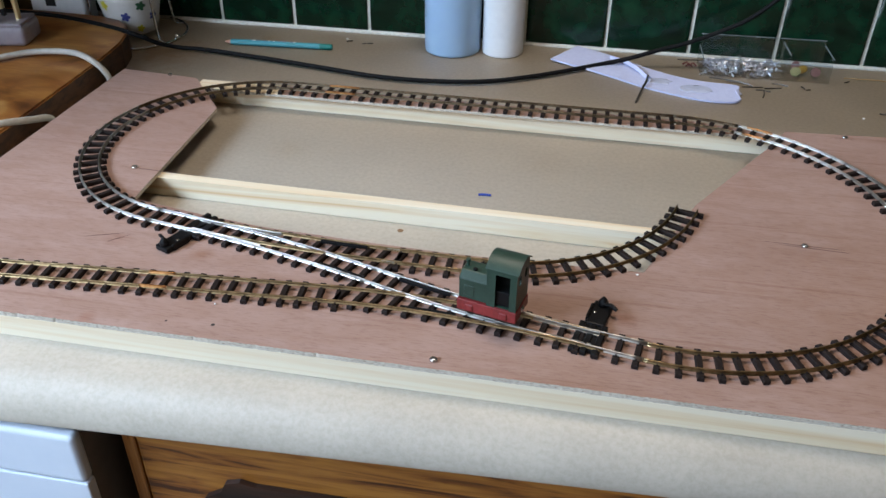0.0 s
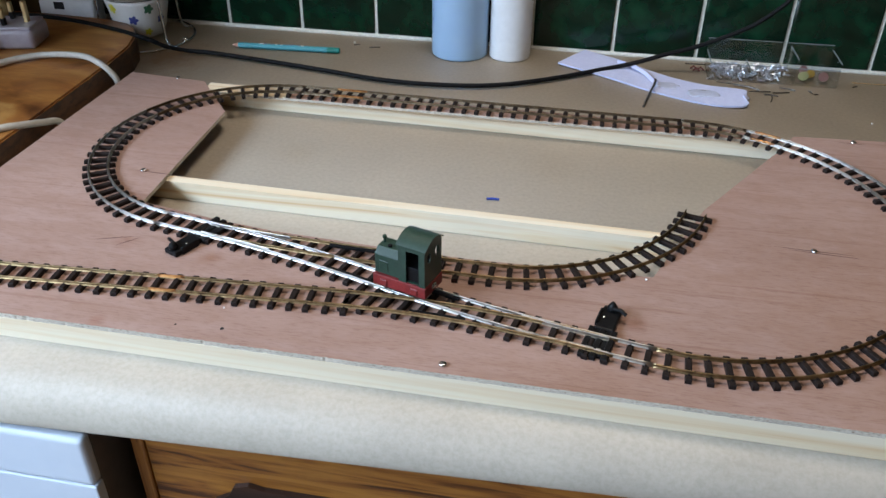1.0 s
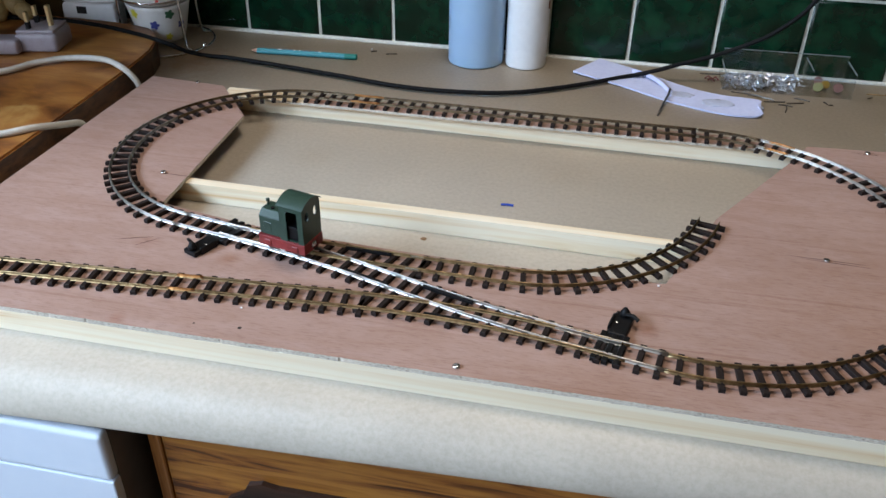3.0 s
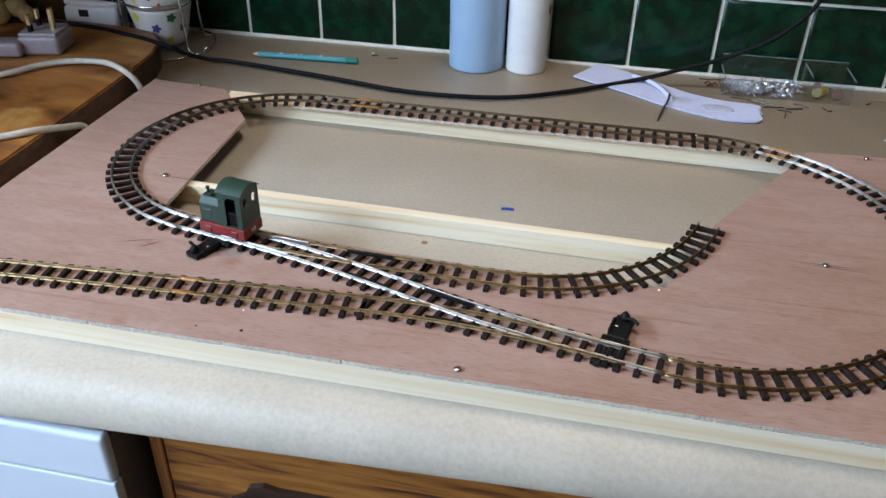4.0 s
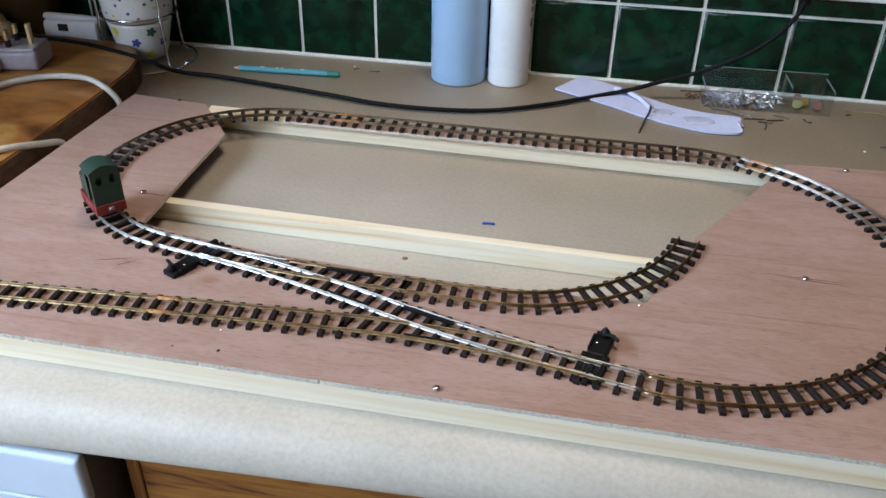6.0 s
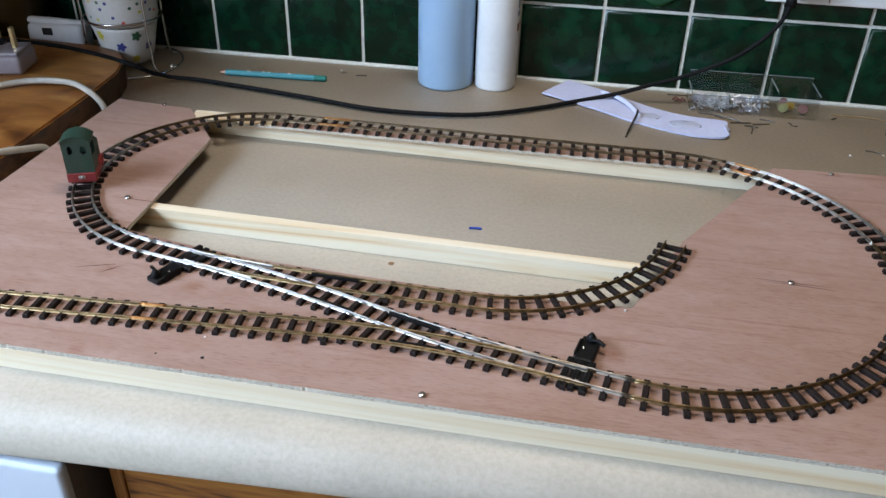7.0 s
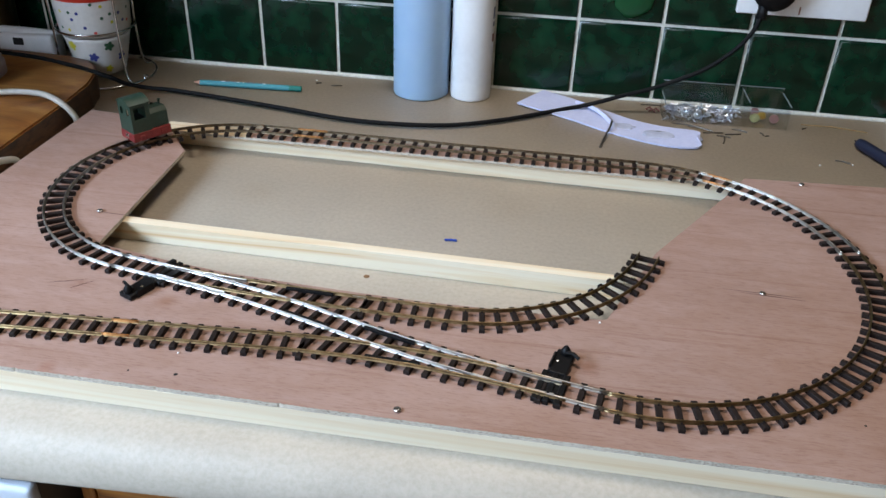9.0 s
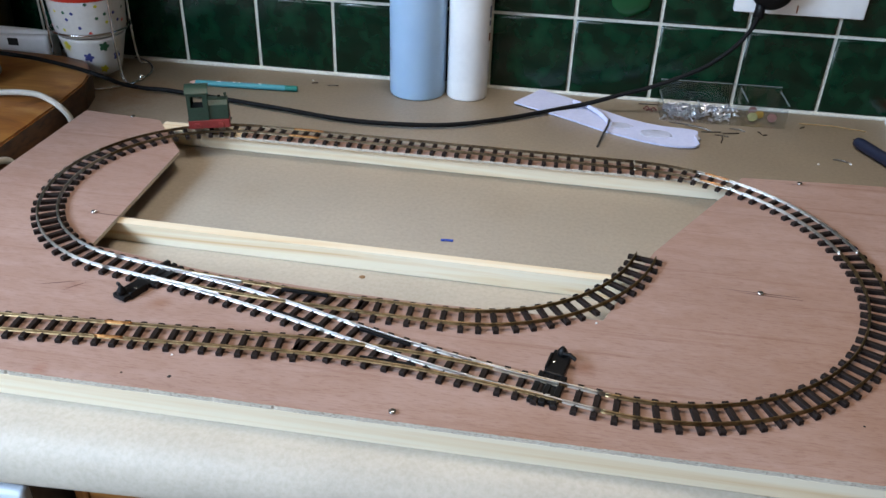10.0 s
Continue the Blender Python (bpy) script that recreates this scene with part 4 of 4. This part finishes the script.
for z, h, mm in ((.078, .010, LABEL_BROWN), (.095, .006, LABEL_GREY), (.108, .014, LABEL_GREY)):
    bm = bmesh.new()
    for a0 in range(4):
        a, b = radians(-18 + a0 * 9), radians(-18 + (a0 + 1) * 9)
        vs = [bm.verts.new((.0259 * math.cos(q), .0259 * math.sin(q), zz)) for q, zz in ((a, z - h / 2), (b, z - h / 2), (b, z + h / 2), (a, z + h / 2))]
        bm.faces.new(vs)
    part("label_bar", bm, mm, b2)


def ring_mark():
    bm = bmesh.new()
    for k in range(18):
        a, b = 2 * math.pi * k / 18, 2 * math.pi * (k + 1) / 18
        q = []
        for ang, rr in ((a, .0042), (b, .0042), (b, .0052), (a, .0052)):
            th = radians(207) + rr * math.cos(ang) / .0351 * .6
            q.append(bm.verts.new((.0353 * math.cos(th), .0353 * math.sin(th), .052 + rr * 1.5 * math.sin(ang))))
        bm.faces.new(q)
    part("printed_ring", bm, LABEL_GREY, b1, "small dark printed ring")


ring_mark()

# ---- pencil ----
def pencil():
    a, b = Vector((-0.3770, 0.9215, .0036)), Vector((-0.2377, 0.9290, .0036))
    L = (b - a).length
    t = base("pencil", a.x, a.y, .0036, math.degrees(math.atan2((b - a).y, (b - a).x)), "turquoise printed pencil with a dark green end", "pencil")
    R = pose(0, 0, 0, 0, 90, 0)
    part("barrel", lathe([(.0034, .008), (.0036, .0085), (.0036, L - .016)], 12), TEAL, t, m=R)
    part("end_band", lathe([(.0036, L - .0158), (.0036, L - .001), (.003, L)], 12), TEAL_DARK, t, m=R)
    part("wood_tip", lathe([(.0006, 0), (.0034, .0079)], 12), PALE_WOOD, t, m=R)
    for i in range(9):
        x = .035 + i * .007 + random.uniform(-.002, .002)
        part("printed_mark", bx(x, x + random.uniform(.002, .005), -.0012, .0012, .0034, .0037), random.choice((WHITE, LABEL_GREY, SPOT_RED)), t)


pencil()

# ---- scrap of card ----
def card():
    t = base("card_offcut", 0, 0, 0, 0, "curled lilac-white card offcut smeared with dried glue", "card")
    lo = smooth_line([(0.034, 0.946, 0), (0.096, 0.914, 0), (0.149, 0.882, 0), (0.204, 0.8595, 0), (0.240, 0.8580, 0), (0.250, 0.8640, 0)], 6)
    hi = smooth_line([(0.064, 0.994, 0), (0.108, 0.971, 0), (0.163, 0.931, 0), (0.205, 0.912, 0), (0.249, 0.904, 0), (0.246, 0.884, 0)], 6)
    bm = bmesh.new()
    g = []
    n = len(lo)
    for i in range(n):
        lift = .0004 + .004 * ((i / (n - 1) - .45) ** 2) * 2
        row = []
        for z in (lift, lift + .0022):
            row += [bm.verts.new((lo[i].x, lo[i].y, z)), bm.verts.new((hi[i].x, hi[i].y, z + .001))]
        g.append(row)
    for a, b in zip(g, g[1:]):
        for i, j in ((0, 1), (1, 3), (3, 2), (2, 0)):
            bm.faces.new((a[i], a[j], b[j], b[i]))
    bm.faces.new([g[0][i] for i in (0, 1, 3, 2)])
    bm.faces.new([g[-1][i] for i in (0, 1, 3, 2)])
    bmesh.ops.recalc_face_normals(bm, faces=bm.faces[:])
    part("strip", bm, CARD, t)
    flap = bmesh.new()
    pts = smooth_line([(0.104, .962, .0030), (0.120, .945, .006), (0.136, .925, .0055), (0.147, .906, .0030)], 6)
    vs = [[flap.verts.new((p.x, p.y, p.z)), flap.verts.new((p.x + .007, p.y + .003, p.z + .0022 - .004 * abs(i / len(pts) - .5))), flap.verts.new((p.x + .002, p.y + .001, p.z + .0035))] for i, p in enumerate(pts)]
    for a, b in zip(vs, vs[1:]):
        for i, j in ((0, 1), (1, 2), (2, 0)):
            flap.faces.new((a[i], a[j], b[j], b[i]))
    part("torn_flap", flap, CARD, t)
    for x, y, a, b in ((0.163, .903, .014, .009), (0.205, .887, .021, .012), (0.247, .884, .006, .007)):
        bm = bmesh.new()
        q = bmesh.ops.create_icosphere(bm, subdivisions=3, radius=1)
        for v in q["verts"]:
            k = 1 + .35 * noise.noise(v.co * 2 + Vector((x * 60, 0, 0)))
            v.co = Vector((x + v.co.x * a * k, y + v.co.y * b * k, .0029 + v.co.z * .0011))
        part("glue_patch", bm, GLUE, t, smooth=True)


card()
rod = base("bent_rod", 0, 0, 0, 0, "short dull steel rod leaning on the card", "rod")
part("shaft", tube(smooth_line([(0.136, 0.840, .0014), (0.142, 0.868, .0045), (0.1475, 0.890, .0070), (0.1490, 0.903, .0085)], 5), .0013, 8), DARK_STEEL, rod, smooth=True)


# ---- clear tray of screws ----
def tray():
    t = base("screw_tray", 0, 0, 0, 1.5, "clear plastic compartment tray of small screws", "tray")
    x0, x1, y0, y1, h, w = 0.236, 0.381, 0.930, 0.978, 0.021, 0.0012
    xm = 0.332
    part("tray_base", bx(x0, x1, y0, y1, .0002, .0014), CLEAR, t).visible_shadow = False
    for n, b in (("front_wall", (x0, x1, y0, y0 + w, .0015, h)), ("back_wall", (x0, x1, y1 - w, y1, .0015, h + .014)), ("side_wall", (x0, x0 + w, y0 + w, y1 - w, .0015, h)), ("side_wall", (x1 - w, x1, y0 + w, y1 - w, .0015, h + .008)), ("divider", (xm, xm + w, y0 + w, y1 - w, .0015, h + .010)), ("divider", (0.284, 0.284 + w, y0 + w, y1 - w, .0015, h - .010))):
        ob = part(n, bx(*b), CLEAR, t)
        ob.visible_shadow = False
        part("rim", bx(b[0], b[1], b[2], b[3], b[5] + .0001, b[5] + .0006), EDGE, ob)
    rng = random.Random(5)
    for i in range(120):
        s = new("small_screw", SCREW_MESH)
        x, y = rng.uniform(x0 + .006, xm - .006), rng.uniform(y0 + .005, y1 - .006)
        s.matrix_basis = pose(x - .020 + .0, y - .0, .003 + rng.uniform(0, .006), rng.uniform(55, 125), rng.uniform(-30, 30), rng.uniform(0, 360))
        s.location = pose(0, 0, 0, 0, 0, 1.5) @ Vector((x, y, s.location.z))
        tagged(s, "tiny bright zinc screw lying in the tray", "screw", "screws in the tray")
    for x, y, r, m in ((0.345, .944, .0058, LIME_BIT), (0.355, .954, .0050, YELLOW_BIT), (0.368, .946, .0055, PINK_BIT), (0.349, .965, .005, PINK_BIT)):
        b = base("plastic_bit", 0, 0, 0, 0, "small coloured plastic disc in the tray", "plastic bit", "coloured bits")
        part("disc", lathe([(r * .3, -.0012), (r, -.001), (r, .001), (r * .3, .0012)], 18), m, b)
        b.matrix_basis = pose(0, 0, 0, 0, 0, 1.5) @ pose(x, y, .0075, 45 + rng.uniform(-25, 25), rng.uniform(-20, 20), 0)


def screw_mesh():
    bm = lathe([(.0018, 0), (.0025, .0007), (.0025, .0013), (.0010, .0018), (.0010, .0080), (.0003, .0092)], 8)
    return mesh_of("small_screw", bm, ZINC, smooth=False)


SCREW_MESH = screw_mesh()
tray()

# ---- pen, packet and scraps ----
pen = base("marker_pen", 0.428, 0.908, .0065, -66, "dark navy marker pen lying on the worktop", "pen")
part("barrel", lathe([(.003, 0), (.0055, .002), (.0064, .008), (.0064, .12), (.005, .125)], 24), NAVY, pen, smooth=True, m=pose(0, 0, 0, 0, 90, 0))
part("tip", lathe([(.0004, -.005), (.0012, 0)], 10), BLACK, pen, m=pose(0, 0, 0, 0, 90, 0))
pk = base("packet", 0.515, 0.965, 0, -8, "small red and white packet by the wall", "packet")
part("packet_body", bx(-.035, .035, -.02, .02, 0.0002, .008, bevel=.0015), WHITE, pk)
part("print_panel", bx(-.028, .034, -.019, .017, .0078, .0084), SPOT_RED, pk)
scrap = base("blue_scrap", 0.002, 0.606, .0012, 4, "tiny scrap of blue wire on the worktop", "scrap")
part("wire", tube([(-.0058, 0, 0), (0, .0004, .0002), (.0055, 0, 0)], .0011, 8), BLUE, scrap)
# Flat brown disc for a small wood chip.
stain = base("wood_chip", -0.059, 0.535, 0.0002, 0, "small brown wood chip on the worktop", "stain")
part("mark", lathe([(.0027, 0), (.0022, .0003), (.001, .0005)], 9), plain("chip_brown", (0.24, 0.13, 0.06), 0.6), stain)


def bit(pts, r, m, label, name="wire_offcut"):
    b = base(name, 0, 0, 0, 0, label, "offcut", "wire offcuts")
    part("offcut", tube(pts, r, 6), m, b)


for x, y, a, L in ((0.254, .921, 160, .030), (0.268, .912, 10, .024), (0.291, .913, 15, .020), (0.278, .893, 80, .020), (0.279, .903, 170, .016), (0.243, .926, 165, .045), (0.325, .921, 110, .008), (0.330, .916, 20, .005), (0.379, .950, 40, .008), (0.402, .861, 160, .016), (0.43, .918, 50, .006), (0.20, .985, 5, .025), (-0.225, .962, 30, .008), (-0.20, .958, 15, .014), (0.30, .925, 160, .018), (0.415, .958, 174, .075)):
    c, s = math.cos(radians(a)) * L / 2, math.sin(radians(a)) * L / 2
    bit([(x - c, y - s, .0008), (x + s * .1, y - c * .1, .0012), (x + c, y + s, .0008)], .0007, DARK_STEEL if L < .05 else SPLINT, "short bent offcut of dark wire on the worktop")
for x, y in ((0.200, .962), (0.205, .966), (0.197, .968)):
    bit([(x - .004, y, .001), (x, y + .002, .0035), (x + .004, y - .001, .001)], .0011, RUST, "curl of rusty red scrap", "rusty_scrap")
for x, y, r in ((0.375, .847, .0014), (0.411, .855, .0013), (-0.23, .97, .0016), (0.436, .93, .001), (-0.155, .385, .0009), (0.132, .4775, .0011)):
    b = base("crumb", x, y, 0 if y > .49 or y < .34 else Z1, 0, "tiny white crumb of plaster dust", "crumb", "crumbs")
    bm = bmesh.new()
    bmesh.ops.create_icosphere(bm, subdivisions=1, radius=r)
    for v in bm.verts:
        v.co.z = v.co.z * .6 + r * .6
    part("grain", bm, WHITE, b)
for x, y, r in ((-0.1475, .364, .0010), (-0.180, .362, .0006), (0.30, .40, .0006)):
    b = base("dark_speck", x, y, Z1 + .0001, 0, "small dark knot hole in the plywood", "speck", "plywood specks")
    part("speck", lathe([(r * 1.4, 0), (r, .0002), (r * .3, .0002)], 10), SMOKE, b)
for x, y, L, a in ((0.259, .5425, .060, -1.5), (0.266, .5395, .050, -3), (-0.275, .4515, .030, 20), (-0.262, .449, .018, 45), (-0.29, .556, .05, -2), (0.328, .7455, .024, -1)):
    b = base("scratch", x, y, Z1 + .0001, a, "thin dark crack in the plywood veneer", "scratch", "veneer cracks")
    part("crack", prism([(-L / 2, 0), (0, -.00035), (L / 2, 0), (0, .00035)], 0, .00012), plain("crack_dark", (0.12, 0.06, 0.045), 0.8), b)


def rail_joiners():
    for P, s, th in ((UPPER, s_at_x(UPPER, -0.001), loop_track), (LOWER, s_at_x(LOWER, -0.055), loop_track), (SPUR, s_at_x(SPUR, -0.048), spur_track)):
        S = lengths(P)
        for side in (-1, 1):
            Q = offset_line([at_s(P, S, s + d)[0] for d in (-.005, 0, .005)], side * GAUGE / 2)
            part("rail_joiner", rail_mesh(Q, w=.0018, z1=RAIL_TOP - .0005), DULL if P is UPPER else NICKEL, th, "folded metal rail joiner")


rail_joiners()


# ---- tiled wall ----
TP, TX, TZ = 0.102, 0.2, 0.098
structure("grout_bed", bx(LEFT, RIGHT, WALL - .0005, WALL + .006, 0.0002, 0.62), GROUT, "off-white grout between the wall tiles")
structure("sealant_bead", tube([(LEFT, WALL - .0015, .0012), (RIGHT, WALL - .0015, .0012)], .0032, 8), GROUT, "off-white sealant bead along the worktop", True)


def tile_mesh(h):
    """A pillowed tile with a soft rim; its base is at the grout bed."""
    w, d = TP - 0.0042, 0.0035
    bm = bmesh.new()
    rings = []
    for inset, y in ((0, 0), (0, -.0018), (.0009, -.0028), (.004, -d), (.016, -d - .0004)):
        rings.append([bm.verts.new(c) for c in ((inset, y, inset), (w - inset, y, inset), (w - inset, y, h - inset), (inset, y, h - inset))])
    for a, b in zip(rings, rings[1:]):
        for i in range(4):
            bm.faces.new((a[i], a[(i + 1) % 4], b[(i + 1) % 4], b[i]))
    bm.faces.new(rings[-1])
    bmesh.ops.recalc_face_normals(bm, faces=bm.faces[:])
    me = mesh_of("tile", bm, TILE, smooth=True)
    return me


FULL, LOW = tile_mesh(TP - .0042), tile_mesh(TZ - .0062)
for row in range(6):
    for col in range(-17, 16):
        x, z = TX + col * TP + .0021, (0.0042 if row == 0 else TZ + (row - 1) * TP + .0021)
        if x < LEFT or x + TP > RIGHT or z > 0.55:
            continue
        ob = new("tile", LOW if row == 0 else FULL)
        ob.parent = wall_back
        ob.matrix_basis = pose(x, WALL + random.uniform(-.0003, .0003), z, random.uniform(-.25, .25), 0, random.uniform(-.25, .25))

# ---- motion ----
def motions():
    P = LOOP + [LOOP[0]]
    S = lengths(P)
    low = lengths(LOWER)[-1]
    run = lambda x: s_at_x(LOWER, x)
    arc = lambda deg: low + RL * (a_l0 % (2 * math.pi) - radians(deg))
    key = [(0, run(0.0330)), (1, run(-0.0330)), (1.5, run(-0.0650)), (2.5, run(-0.1170)), (4.5, run(-0.2285)), (5.5, arc(242.4)), (7, arc(195.5)), (8, arc(168)), (9, arc(140.5)), (9.5, arc(125.5)), (10, arc(110.8))]
    slew = [(0, 0), (5.5, 0), (6.5, 4), (7, 6), (9, 6), (9.6, 2), (10, 0)]
    rows = []
    for i in range(41):
        t = i / 4
        s = float(np.interp(t, [a for a, b in key], [b for a, b in key]))
        a, b = at_s(P, S, s - .012)[0], at_s(P, S, s + .012)[0]
        c, d = (a + b) / 2, b - a
        rows.append((t, pose(c.x, c.y, RAIL_TOP + .0025, 0, 0, math.degrees(math.atan2(d.y, d.x)) + float(np.interp(t, [a for a, b in slew], [b for a, b in slew])))))
    walk(loco, rows)


motions()
